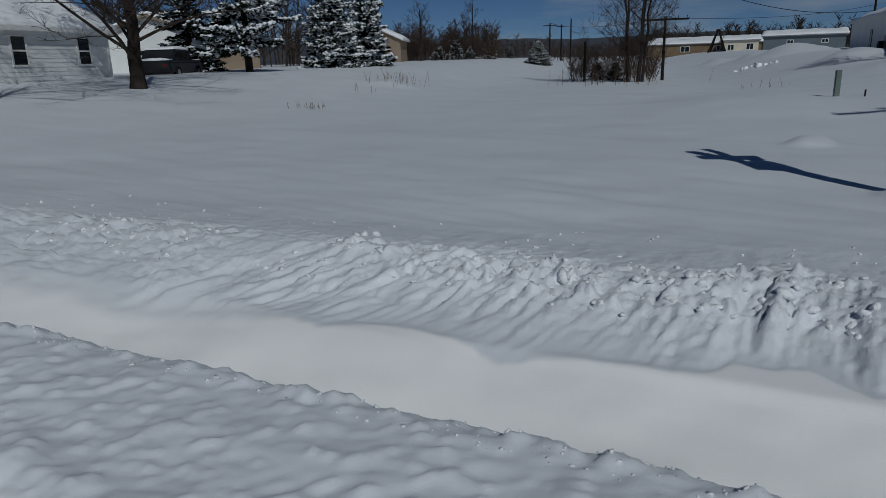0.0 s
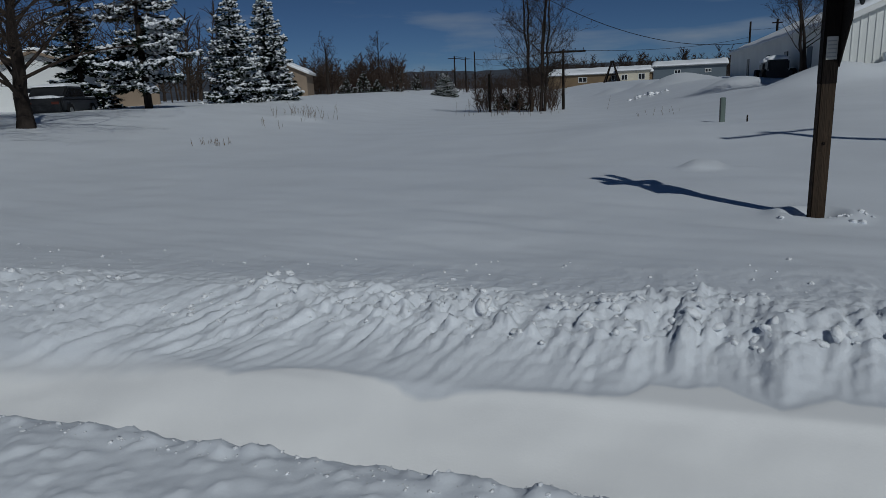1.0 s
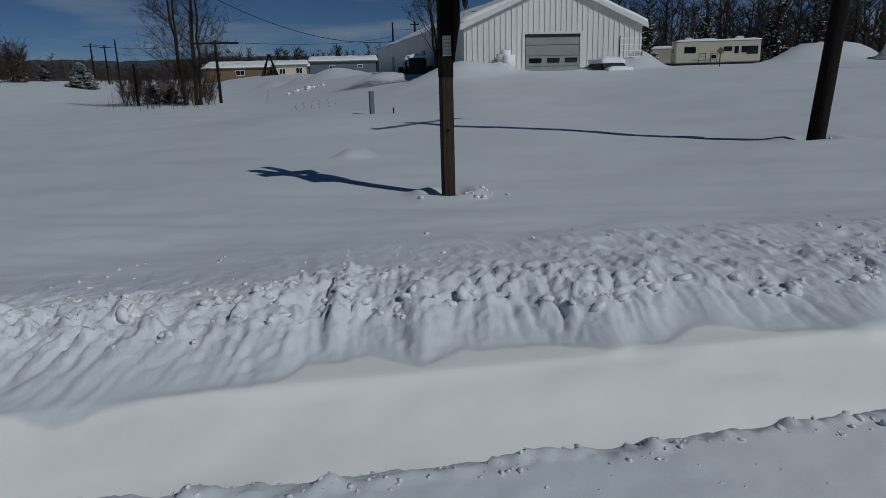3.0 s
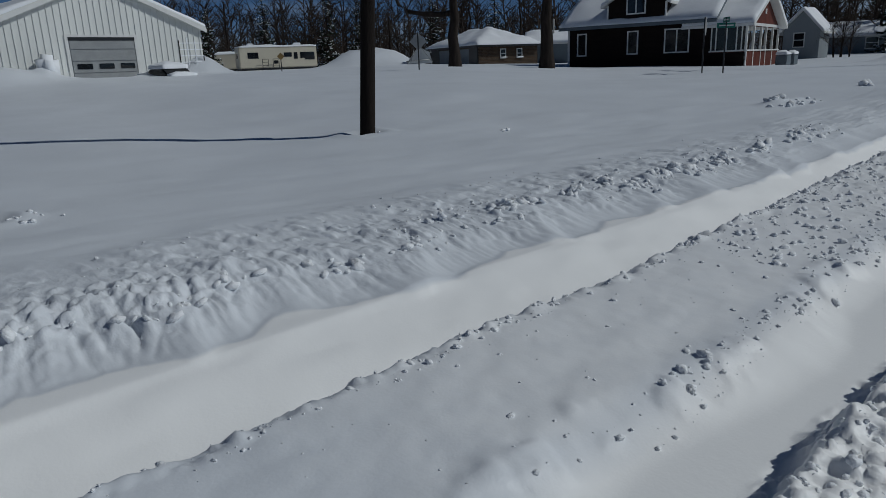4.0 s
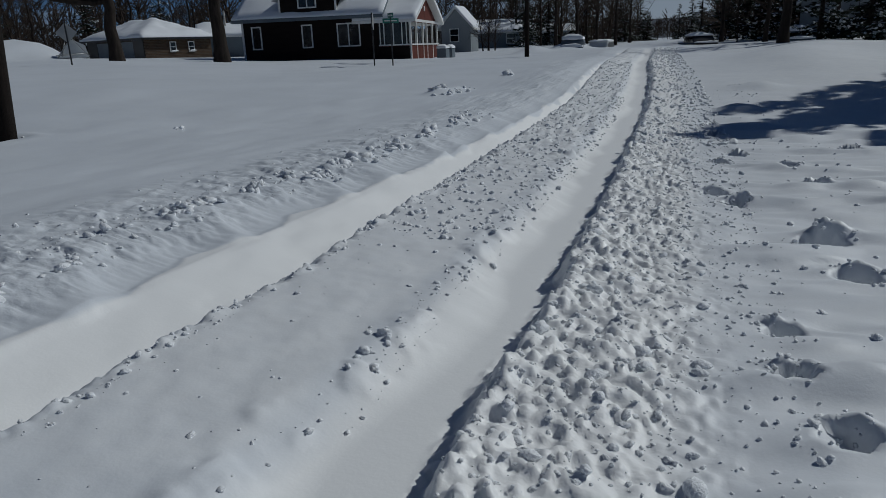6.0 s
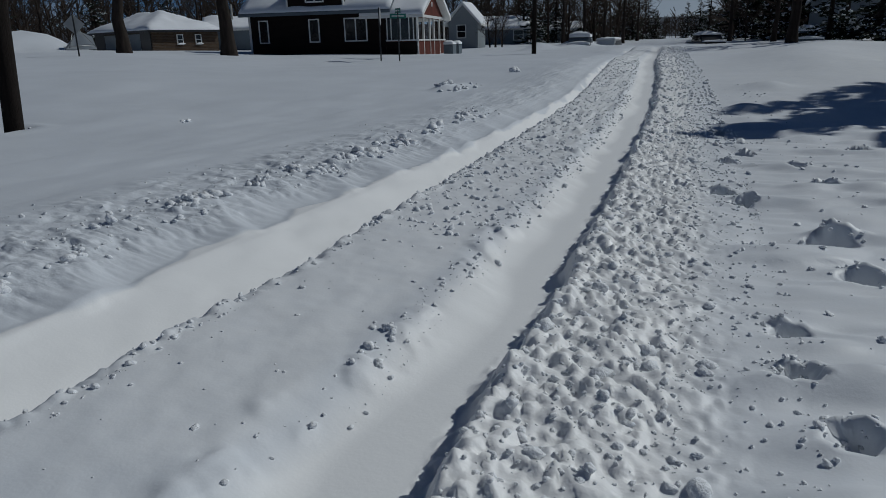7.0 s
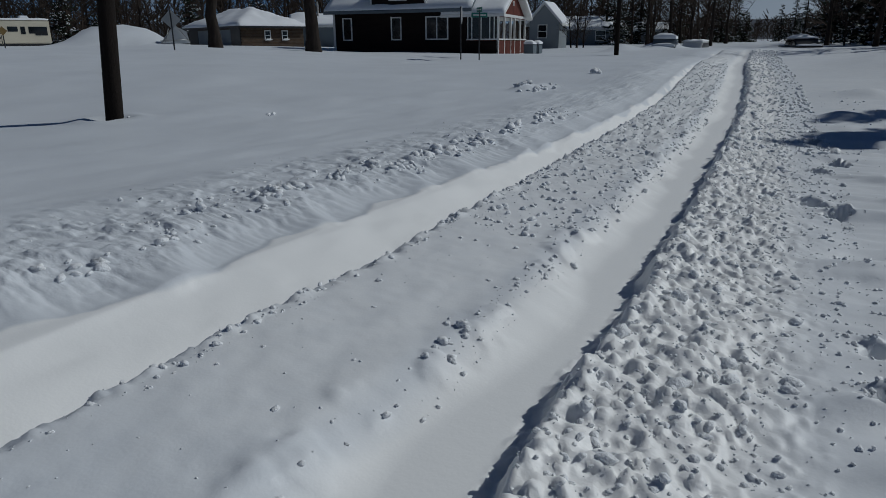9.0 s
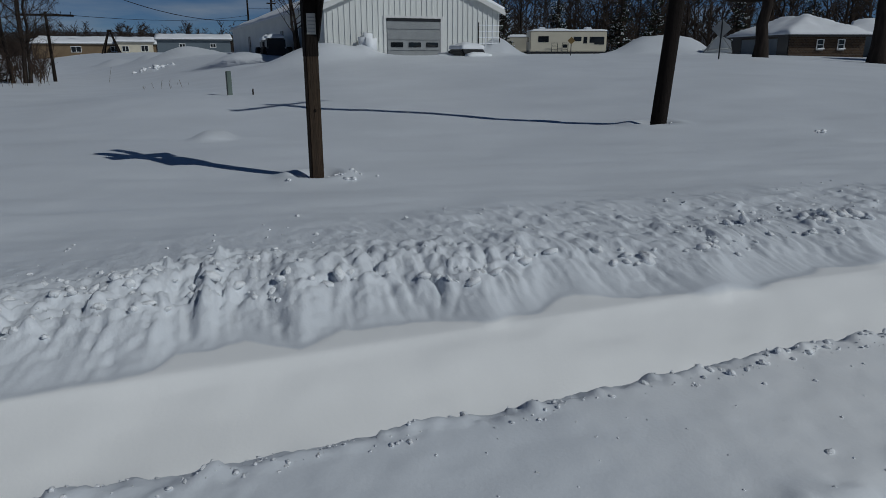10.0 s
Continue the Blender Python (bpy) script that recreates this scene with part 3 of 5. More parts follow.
# ---- trees ----
def limb(t, rnd, start, way, length, r, depth, sides, droop=0.0, forks=(3, 5), spread=0.75, sink=None):
    n = 4
    pts, rad, p, d = [start], [r], start.copy(), way.normalized()
    for i in range(n):
        d = (d + Vector((rnd.uniform(-1, 1), rnd.uniform(-1, 1), rnd.uniform(-0.6, 1) - droop)) * 0.16).normalized()
        p = p + d * length / n
        pts.append(p.copy())
        rad.append(r * (1 - 0.72 * (i + 1) / n))
    (sink or t).add(pts, rad, sides)
    if depth:
        for k in range(rnd.randint(*forks)):
            f = rnd.uniform(0.3, 1.0)
            i = min(int(f * n), n - 1)
            q = pts[i].lerp(pts[i + 1], f * n - i)
            side = Vector((rnd.uniform(-1, 1), rnd.uniform(-1, 1), rnd.uniform(-0.3, 0.9))).normalized()
            limb(t, rnd, q, d.lerp(side, spread * rnd.uniform(0.6, 1.1)), length * rnd.uniform(0.42, 0.66), max(rad[i] * 0.55, 0.008), depth - 1, 3 if depth < 3 else 4, droop, forks, spread)


def bare_tree(name, label, x, y, height, r, seed, limbs=9, low=0.25, reach=0.5, depth=3, stems=1, lean=0.0, group="", forks=(3, 5), droop=0.0):
    rnd = random.Random(seed)
    top = thing(name, label, "tree", x, y, ground_at(x, y) - 0.15, 0, group)
    trunk, crown = Tubes(), Tubes()
    for s in range(stems):
        off = Vector((rnd.uniform(-0.5, 0.5), rnd.uniform(-0.5, 0.5), 0)) if stems > 1 else Vector((0, 0, 0))
        tilt = Vector((rnd.uniform(-0.12, 0.12) * (stems > 1) + lean, rnd.uniform(-0.1, 0.1) * (stems > 1), 1))
        n = 10
        pts = [off + Vector((tilt.x * height * i / n + rnd.uniform(-1, 1) * 0.009 * height * (i > 1), tilt.y * height * i / n + rnd.uniform(-1, 1) * 0.009 * height * (i > 1), height * i / n)) for i in range(n + 1)]
        rad = [r * (1.25 if i == 0 else 1) * (1 - 0.85 * i / n) + 0.01 for i in range(n + 1)]
        trunk.add(pts, rad, 9)
        for k in range(limbs):
            f = low + (0.97 - low) * (k + rnd.random()) / limbs
            i = min(int(f * n), n - 1)
            a = rnd.uniform(0, 2 * math.pi)
            way = Vector((math.cos(a), math.sin(a), rnd.uniform(0.0, 0.7) + 0.7 * f if reach > 0.7 else rnd.uniform(0.25, 1.0) + 0.6 * f))
            limb(crown, rnd, pts[i].lerp(pts[i + 1], f * n - i), way, height * reach * (1.1 - 0.7 * f), rad[i] * (0.3 if reach > 0.7 else 0.45), depth, 4, droop, forks)
    trunk.make("trunk", BARK, top)
    crown.make("crown", TWIG, top)
    return top


def ball(detail):
    bm = bmesh.new()
    bmesh.ops.create_icosphere(bm, subdivisions=detail, radius=1)
    out = np.array([v.co[:] for v in bm.verts]), np.array([[v.index for v in f.verts] for f in bm.faces])
    bm.free()
    return out


BALLS = [ball(1), ball(2)]


class Lumps:
    """Gathers many small uneven lumps."""

    def __init__(self, seed, fine=False):
        self.v, self.f, self.n, self.rng, self.fine = [], [], 0, np.random.default_rng(seed), fine

    def add(self, place, size, rough=0.25, tilt=0.0):
        v, f = BALLS[1 if self.fine and max(size) > 0.018 else 0]
        w = v * (1 + self.rng.uniform(-rough, rough, (len(v), 1))) * np.asarray(size)
        if tilt:
            b = self.rng.uniform(-tilt, tilt)
            w = np.stack([w[:, 0] * math.cos(b) - w[:, 2] * math.sin(b), w[:, 1], w[:, 0] * math.sin(b) + w[:, 2] * math.cos(b)], -1)
        a = self.rng.uniform(0, 6.28)
        c, s = math.cos(a), math.sin(a)
        w = np.stack([w[:, 0] * c - w[:, 1] * s, w[:, 0] * s + w[:, 1] * c, w[:, 2]], -1)
        self.v.append(w + np.asarray(place)), self.f.append(f + self.n)
        self.n += len(v)

    def make(self, name, mat, parent=None, smooth=True):
        v, f = np.concatenate(self.v), np.concatenate(self.f)
        me = bpy.data.meshes.new(name)
        me.vertices.add(len(v))
        me.vertices.foreach_set("co", v.ravel())
        me.loops.add(f.size)
        me.loops.foreach_set("vertex_index", f.ravel())
        me.polygons.add(len(f))
        me.polygons.foreach_set("loop_start", np.arange(0, f.size, 3))
        me.polygons.foreach_set("loop_total", np.full(len(f), 3))
        if smooth:
            me.polygons.foreach_set("use_smooth", np.ones(len(f), bool))
        me.update(calc_edges=True)
        me.materials.append(mat)
        ob = new(name, me)
        ob.parent = parent
        return ob


def spruce(label, x, y, height, r, seed, bare=0.06, snow=0.6, dense=1.0, group="", thin=1.0, load=1.0):
    rnd = random.Random(seed)
    rng = np.random.default_rng(seed)
    top = thing("spruce_tree", label, "spruce", x, y, ground_at(x, y) - 0.1, 0, group)
    trunk = pole_bm(0.035 * height * 0.62, 0.012, height * 0.98, 9)
    wood, needles, heaps = Tubes(), [], Lumps(seed)
    nf = []
    z, count = bare * height, 0
    while z < height * 0.985:
        f = z / height
        reach = r * (1 - f) ** 0.78 * rnd.uniform(0.8, 1.12) + 0.06
        for k in range(max(3, int((7 + 4 * (1 - f)) * dense))):
            a = rnd.uniform(0, 2 * math.pi)
            out = reach * rnd.uniform(0.68, 1.15)
            dip = out * rnd.uniform(0.2, 0.65)
            zb = z + rnd.uniform(-0.03, 0.03) * height
            caught = snow * rnd.choice((0.3, 0.7, 1.1, 1.5))
            pts = [Vector((math.cos(a) * out * s, math.sin(a) * out * s, zb - dip * s + dip * 0.7 * s * s * s)) for s in (0, 0.35, 0.7, 1.0)]
            wood.add(pts, [0.014 + 0.012 * out, 0.012 + 0.006 * out, 0.008, 0.004], 3)
            m = max(4, int(out * 9 * thin))
            for c in range(m):
                s = 0.18 + 0.82 * (c + rnd.random()) / m
                i = min(int(s * 3), 2)
                q = pts[i].lerp(pts[i + 1], s * 3 - i) if s * 3 - i <= 1 else pts[3]
                wide = 0.10 + 0.20 * out * (1 - 0.55 * s)
                for b in range(7):
                    bw = rnd.choice((-1, 1)) * rnd.uniform(0.35, 1.3)
                    dirv = Vector((math.cos(a + bw), math.sin(a + bw), rnd.uniform(-0.55, 0.12)))
                    side = Vector((-dirv.y, dirv.x, rnd.uniform(-0.4, 0.4))) * 0.055 * rnd.uniform(0.8, 1.7)
                    tip = q + dirv * wide * rnd.uniform(0.6, 1.35)
                    mid = q.lerp(tip, 0.5)
                    n0 = len(needles)
                    needles += [q, mid + side, tip, mid - side]
                    nf.append((n0, n0 + 1, n0 + 2, n0 + 3))
                for _ in range(4):
                    if rnd.random() > caught * (0.35 + 0.65 * s) * 0.85:
                        continue
                    sz = (0.028 + wide * rnd.uniform(0.08, 0.3)) * load
                    side = rnd.uniform(-0.55, 0.55) * wide
                    heaps.add((q.x + math.cos(a) * rnd.uniform(0, 0.5) * wide - math.sin(a) * side, q.y + math.sin(a) * rnd.uniform(0, 0.5) * wide + math.cos(a) * side, q.z + rnd.uniform(-0.08, 0.08)), (sz, sz * rnd.uniform(0.4, 0.8), sz * rnd.uniform(0.35, 0.75)), 0.45)
                    count += 1
        z += height * 0.021 * rnd.uniform(0.8, 1.35) / dense + 0.05
    trunk.make("trunk", BARK, top)
    tagged(wood.make("branchwork", BARK, top), kind="stuff")
    tagged(raw("crown", needles, nf, NEEDLE, top), "dark green needles")
    if count:
        tagged(heaps.make("bough_snow", SNOW_ROOF, top, False), "clumps of snow caught on the boughs", kind="stuff")
    return top


# ---- vehicles ----
def car(label, x, y, turn, paint, length=4.5, width=1.75, height=1.42, snow=0.18, seed=3, sunk=0.3):
    top = thing("car", label, "car", x, y, ground_at(x, y) - sunk, turn)
    l, h, w = length / 2, height, width / 2
    body = side_prism([(-w, 0.28), (w, 0.28), (w, 0.86), (w - 0.08, 0.92), (-w + 0.08, 0.92), (-w, 0.86)], -l, l)
    bmesh.ops.bevel(body, geom=body.edges[:], offset=0.09, segments=2, affect="EDGES")
    part("body", body, paint, top)
    cabin = prism([(-l * 0.78, 0.9), (-l * 0.5, h), (l * 0.22, h), (l * 0.52, 0.9)], -w + 0.1, w - 0.1)
    bmesh.ops.bevel(cabin, geom=cabin.edges[:], offset=0.06, segments=2, affect="EDGES")
    part("cabin", cabin, paint, top)
    for s in (-1, 1):
        glass = prism([(-l * 0.68, 0.95), (-l * 0.48, h - 0.1), (l * 0.18, h - 0.1), (l * 0.42, 0.95)], 0, 0.02)
        ob = part("side_window", glass, GLASS, top, "dark side glass")
        ob.matrix_basis = pose(0, s * (w - 0.088) - 0.01, 0)
        for cx in (-l * 0.62, l * 0.62):
            bm = bmesh.new()
            bmesh.ops.create_cone(bm, cap_ends=True, segments=20, radius1=0.32, radius2=0.32, depth=0.2)
            wheel = part("wheel", bm, TYRE, top, "dark rubber tyre")
            wheel.matrix_basis = pose(cx, s * (w - 0.06), 0.32, 90)
            bm = bmesh.new()
            bmesh.ops.create_cone(bm, cap_ends=True, segments=16, radius1=0.19, radius2=0.17, depth=0.22)
            part("rim", bm, GREY_STEEL, wheel, "grey steel rim")
        for f in (-1, 1):
            lamp = part("headlight" if f > 0 else "tail_light", block((-0.03, 0.03, -0.16, 0.16, -0.06, 0.06), bevel=0.015), TRIM if f > 0 else REDWOOD, top)
            lamp.matrix_basis = pose(f * (l - 0.01), s * (w - 0.3), 0.68)
    snow_on(top, -l * 0.55, l * 0.28, -w + 0.12, w - 0.12, lambda a, b: a * 0 + h - 0.02, snow, seed, 14, 10, name="cabin_snow")
    snow_on(top, l * 0.45, l * 0.96, -w + 0.08, w - 0.08, lambda a, b: a * 0 + 0.89, snow * 0.7, seed + 1, 12, 10, name="bonnet_snow")
    snow_on(top, -l * 0.97, -l * 0.75, -w + 0.1, w - 0.1, lambda a, b: a * 0 + 0.89, snow * 0.7, seed + 2, 8, 8, name="boot_snow")
    return top


# ---- buildings ----
def steel_shed():
    """Long white shed, its gable end towards the field."""
    x, y = 5.25, 35.1
    g = 1.05
    top = thing("steel_shed", "long white ribbed steel shed with a closed garage door", "shed", x, y, g, 5.3)
    w, dp, eave, peak = 9.7, 38.0, 2.5, 4.5
    part("wall", gabled_body(0, w, 0, dp, eave, peak, "y"), STEEL_WHITE, top, "white painted steel wall")
    gable(top, 0, w, 0, dp, eave, peak, "y", 0.22, STEEL_WHITE, 0.22, 4)
    for k in range(33):
        rx = 0.16 + k * 0.295
        rz = eave + (peak - eave) * (1 - abs(rx - w / 2) / (w / 2)) - 0.12
        lo = 2.12 if 3.15 < rx < 6.25 else -0.5
        part("rib", block((rx - 0.02, rx + 0.02, -0.035, 0.0, lo, rz)), STEEL_WHITE, top)
    for a, b in (((-0.24, eave - 0.1), (w / 2, peak + 0.1)), ((w / 2, peak + 0.1), (w + 0.24, eave - 0.1))):
        part("rake_trim", prism([(a[0], a[1] - 0.12), (b[0], b[1] - 0.12), (b[0], b[1] + 0.06), (a[0], a[1] + 0.06)], -0.26, -0.2), TRIM, top)
    door = part("garage_door", block((3.2, 6.2, -0.03, 0.03, -0.7, 2.05)), GREY_STEEL, top, "weathered grey sectional garage door")
    part("door_frame", block((3.06, 3.2, -0.06, 0.02, -0.7, 2.17), (6.2, 6.34, -0.06, 0.02, -0.7, 2.17), (3.2, 6.2, -0.06, 0.02, 2.05, 2.17)), TRIM, top)
    for k in range(5):
        z0 = -0.6 + k * 0.53
        part("door_panel", block((3.24, 6.16, -0.055, -0.03, z0, z0 + 0.49), bevel=0.008), SIGN_BACK, door)
    for k in range(3):
        part("door_pane", block((3.42 + k * 0.98, 4.1 + k * 0.98, -0.075, -0.055, 0.62, 0.86), bevel=0.02), GLASS, door, "dark oval window")
    # Dark strip across the door top draws the lintel's shade in colour.
    part("lintel_shadow_board", block((3.2, 6.2, -0.08, -0.03, 1.9, 2.05)), DARK, top, "dark strip for the shade under the lintel")
    for k, yy in enumerate((5, 11, 17, 26)):
        part("side_door", block((-0.05, 0.0, yy, yy + 1.0, -0.3, 1.7)), DARK if k % 2 else BLUEGREY, top)
    return top


def brown_house():
    x, y = 35.72, 28.6
    top = thing("house", "dark brown house with white-trimmed windows and a snowy roof", "house", x, y, 0.8, -77.2)
    part("wall", gabled_body(0, 8.7, 0, 8.6, 2.55, 5.3, "x"), BROWN, top, "dark brown siding")
    part("corner_board", block((-0.03, 0.1, -0.03, 0.1, -0.6, 2.5)), TRIM, top)
    gable(top, 0, 8.7, 0, 8.6, 2.55, 5.3, "x", 0.45, BLUEGREY, 0.22, 7)
    part("eave_board", block((-0.45, 9.15, -0.5, -0.44, 2.24, 2.4)), BLUEGREY, top)
    for x0, w in ((0.69, 0.5), (3.96, 0.54), (6.21, 1.3)):
        window(top, pose(x0, -0.002, 0.74), w, 1.22, 1 if w > 1 else 0)
    # dormer
    dormer = part("dormer", prism([(2.64, 2.4), (6.2, 2.4), (6.2, 3.6), (4.42, 4.7), (2.64, 3.6)], -0.12, 4.2), BROWN, top, "dark dormer with a white window")
    bm = prism([(2.3, 3.4), (4.42, 4.72), (6.54, 3.4), (6.54, 3.56), (4.42, 4.9), (2.3, 3.56)], -0.4, 4.2)
    part("dormer_roof", bm, TRIM, dormer)
    snow_on(dormer, 2.3, 6.54, -0.38, 4.2, lambda a, b: 4.9 - 0.64 * np.abs(a - 4.42), 0.2, 9, name="dormer_snow")
    part("dormer_corner", block((2.6, 2.7, -0.15, -0.05, 2.45, 3.55)), TRIM, dormer)
    part("dormer_corner", block((6.14, 6.24, -0.15, -0.05, 2.45, 3.55)), TRIM, dormer)
    window(dormer, pose(3.9, -0.123, 3.03), 1.03, 0.9, 1)
    # porch
    porch = part("porch", block((8.7, 10.68, 0.05, 8.2, -0.6, 0.62)), REDWOOD, top, "glazed porch with red shingled gable")
    part("porch_panel", block((8.715, 10.65, 0.0, 0.05, -0.5, 0.58)), BROWN, porch)
    bm = side_prism([(0.05, 1.95), (8.2, 1.95), (4.12, 3.75)], 10.54, 10.66)
    part("porch_gable", bm, REDWOOD, porch, "red shingled gable")
    part("porch_back", block((8.7, 8.746, 0.1, 8.1, 0.6, 2.0)), BROWN, porch)
    part("porch_sill", block((8.7, 10.74, -0.04, 8.28, 0.62, 0.70)), TRIM, porch)
    for xx in (8.791, 9.042, 9.612, 10.14, 10.41):
        part("porch_mullion", block((xx - 0.03, xx + 0.03, 0.0, 0.07, 0.7, 1.98)), TRIM, porch)
    for yy in (0.0, 1.6, 3.4, 4.6, 6.4, 8.05):
        part("porch_post", block((10.58, 10.69, yy, yy + 0.14, -0.5, 2.0)), TRIM, porch, "white square post")
    part("porch_glass", block((8.814, 10.56, 0.05, 0.06, 0.7, 1.98)), GLASS, porch)
    part("porch_header", block((8.7, 10.71, -0.02, 0.1, 1.98, 2.14), (10.56, 10.71, 0.1, 8.25, 1.98, 2.14)), TRIM, porch)
    part("porch_vent", block((10.66, 10.7, 3.98, 4.24, 2.7, 2.98)), TRIM, porch, "small white gable vent")
    gable(porch, 7.6, 10.68, 0.05, 8.2, 2.1, 3.9, "x", 0.4, TRIM, 0.26, 12)
    for yy in (3.0, 5.2):
        seat = part("porch_bench", block((11.6, 12.2, yy, yy + 1.3, -0.4, 0.35), bevel=0.05), BLUEGREY, porch, "snow-capped bench")
        snow_on(seat, 11.6, 12.2, yy, yy + 1.3, lambda a, b: a * 0 + 0.35, 0.2, 14, 10, 10, name="bench_snow")
    return top


def brick_garage():
    """Hip-roofed garage; its corner points at the field."""
    x, y = polar(43.6, 58)
    top = thing("garage", "tan brick garage with a snow-covered hip roof", "garage", x, y, 1.08, -15)
    w, dp, eave, peak = 5.75, 9.2, 1.62, 3.0
    part("wall", block((0, w, 0, dp, -0.6, eave)), BRICK, top, "tan brick wall")
    bm = bmesh.new()
    o = 0.4
    low = [bm.verts.new(p) for p in ((-o, -o, eave), (w + o, -o, eave), (w + o, dp + o, eave), (-o, dp + o, eave))]
    up = [bm.verts.new((w / 2, w / 2, peak)), bm.verts.new((w / 2, dp - w / 2, peak))]
    for f in ((low[0], low[1], up[0]), (low[1], low[2], up[1], up[0]), (low[2], low[3], up[1]), (low[3], low[0], up[0], up[1]), tuple(low[::-1])):
        bm.faces.new(f)
    roof = part("roof", bm, DARK, top)
    hip = lambda a, b: eave + 0.02 + (peak - eave) / (w / 2 + o) * np.minimum(np.minimum(a + o, w + o - a), np.minimum(b + o, dp + o - b))  # noqa: E731
    snow_on(roof, -o, w + o, -o, dp + o, hip, 0.22, 17, 30, 34)
    part("fascia", block((-o, w + o, -o - 0.02, -o + 0.03, eave - 0.13, eave + 0.02), (-o - 0.02, -o + 0.03, -o, dp + o, eave - 0.13, eave + 0.02)), DARK, top)
    for x0 in (2.12, 3.72):
        win = window(top, pose(x0, -0.002, 0.6), 0.42, 0.66, 0, 1, edge=0.07)
        snow_on(win, -0.05, 0.55, -0.14, -0.01, lambda a, b: a * 0 + 0.0, 0.12, 18, 8, 5, name="sill_snow")
    door = part("garage_door", block((-0.04, 0.0, 1.6, 7.4, -0.6, 1.4)), PALEBLUE, top, "wide pale garage door")
    part("door_jamb", block((-0.06, 0.01, 0.1, 1.6, -0.6, 1.5)), DARK, top)
    part("door_jamb", block((-0.06, 0.01, 7.4, 9.1, -0.6, 1.5)), DARK, top)
    for k in range(3):
        part("door_panel", block((-0.06, -0.04, 1.65, 7.35, -0.4 + k * 0.6, 0.14 + k * 0.6)), PALEBLUE, door)
    return top


def left_house():
    """White house beside the bare tree: its long wall faces the field."""
    x, y = -23.9, 7.2
    turn = math.degrees(math.atan2(19.6 - 7.2, -27.1 + 23.9))
    top = thing("house", "white clapboard house with dark windows and a snowy roof", "house", x, y, 1.05, turn)
    w = math.hypot(19.6 - 7.2, -27.1 + 23.9)
    part("wall", gabled_body(0, w, 0, 8.5, 2.0, 4.3, "x"), SIDING_WHITE, top, "white horizontal siding")
    for k in range(14):
        z0 = -0.3 + k * 0.165
        part("clapboard", block((0, w, -0.022, 0.0, z0, z0 + 0.145)), SIDING_WHITE, top)
    gable(top, 0, w, 0, 8.5, 2.0, 4.3, "x", 0.35, TRIM, 0.25, 21)
    for x0 in (w - 5.0, w - 1.78):
        window(top, pose(x0, -0.024, 0.62), 0.62, 1.0, 0, 1, edge=0.07)
    part("corner_board", block((w - 0.1, w + 0.03, -0.03, 0.1, -0.5, 2.0)), TRIM, top)
    part("foundation", block((0, w * 0.85, -0.03, 0.0, -0.5, -0.31)), DARK, top)
    return top


def garage_house():
    x, y = polar(-51.0, 45)
    top = thing("house", "low white garage with tan side wall and snowy gable", "house", x, y, 1.35, 51 - 8)
    part("wall", gabled_body(-3.6, 3.2, 0, 8, 1.7, 3.0, "y"), SIDING_WHITE, top, "white siding")
    part("side_wing", block((-6.5, -3.6, 0.6, 6, -0.6, 1.9)), TAN, top, "tan siding wing")
    gable(top, -3.6, 3.2, 0, 8, 1.7, 3.0, "y", 0.4, TAN, 0.25, 23)
    snow_on(top, -6.8, -3.5, 0.4, 6.2, lambda a, b: 1.9 + 0.12 * (b - 0.4) + a * 0, 0.22, 24, name="wing_snow")
    part("garage_door", block((-1.6, 1.5, -0.03, 0, -0.6, 1.25)), TRIM, top, "white garage door")
    part("door_pane", block((-1.4, 1.3, -0.05, -0.03, 0.85, 1.1)), GLASS, top, "row of dark door windows")
    part("side_wall", block((3.2, 6.0, 3.0, 8.0, -0.6, 1.2)), TAN, top, "pale lean-to wall")
    snow_on(top, 3.2, 6.2, 2.8, 8.2, lambda a, b: 1.2 + 0.10 * (b - 1.8) + a * 0, 0.25, 25, name="lean_to_snow")
    return top


def small_gable(label, az, d, w, dp, eave, peak, face, wall, seed, along="y", z=None, windows=()):
    x, y = polar(az, d)
    top = thing("house", label, "house", x, y, (ground_at(x, y) if z is None else z), face)
    part("wall", gabled_body(-w / 2, w / 2, 0, dp, eave, peak, along), wall, top)
    gable(top, -w / 2, w / 2, 0, dp, eave, peak, along, 0.35, TRIM, 0.25, seed)
    for wx, wz, ww, wh in windows:
        window(top, pose(wx, -0.003, wz), ww, wh, 0, 1, edge=0.07)
    return top


def long_low(name, label, az0, az1, d, height, wall, seed, openings=()):
    (x0, y0), (x1, y1) = polar(az0, d), polar(az1, d)
    w = math.hypot(x1 - x0, y1 - y0)
    top = thing(name, label, "building", x0, y0, ground_at((x0 + x1) / 2, (y0 + y1) / 2) - 0.1, math.degrees(math.atan2(y1 - y0, x1 - x0)))
    part("wall", block((0, w, 0, 5, -0.8, height)), wall, top)
    part("roof", block((-0.3, w + 0.3, -0.3, 5.3, height, height + 0.14)), GREY_STEEL, top)
    snow_on(top, -0.3, w + 0.3, -0.3, 5.3, lambda a, b: height + 0.14 + 0.12 * (b + 0.3) + a * 0, 0.3, seed, 40, 10)
    for ox, oz, ow, oh in openings:
        window(top, pose(ox * w, -0.003, oz), ow, oh, 1, 0, edge=0.08)
    return top


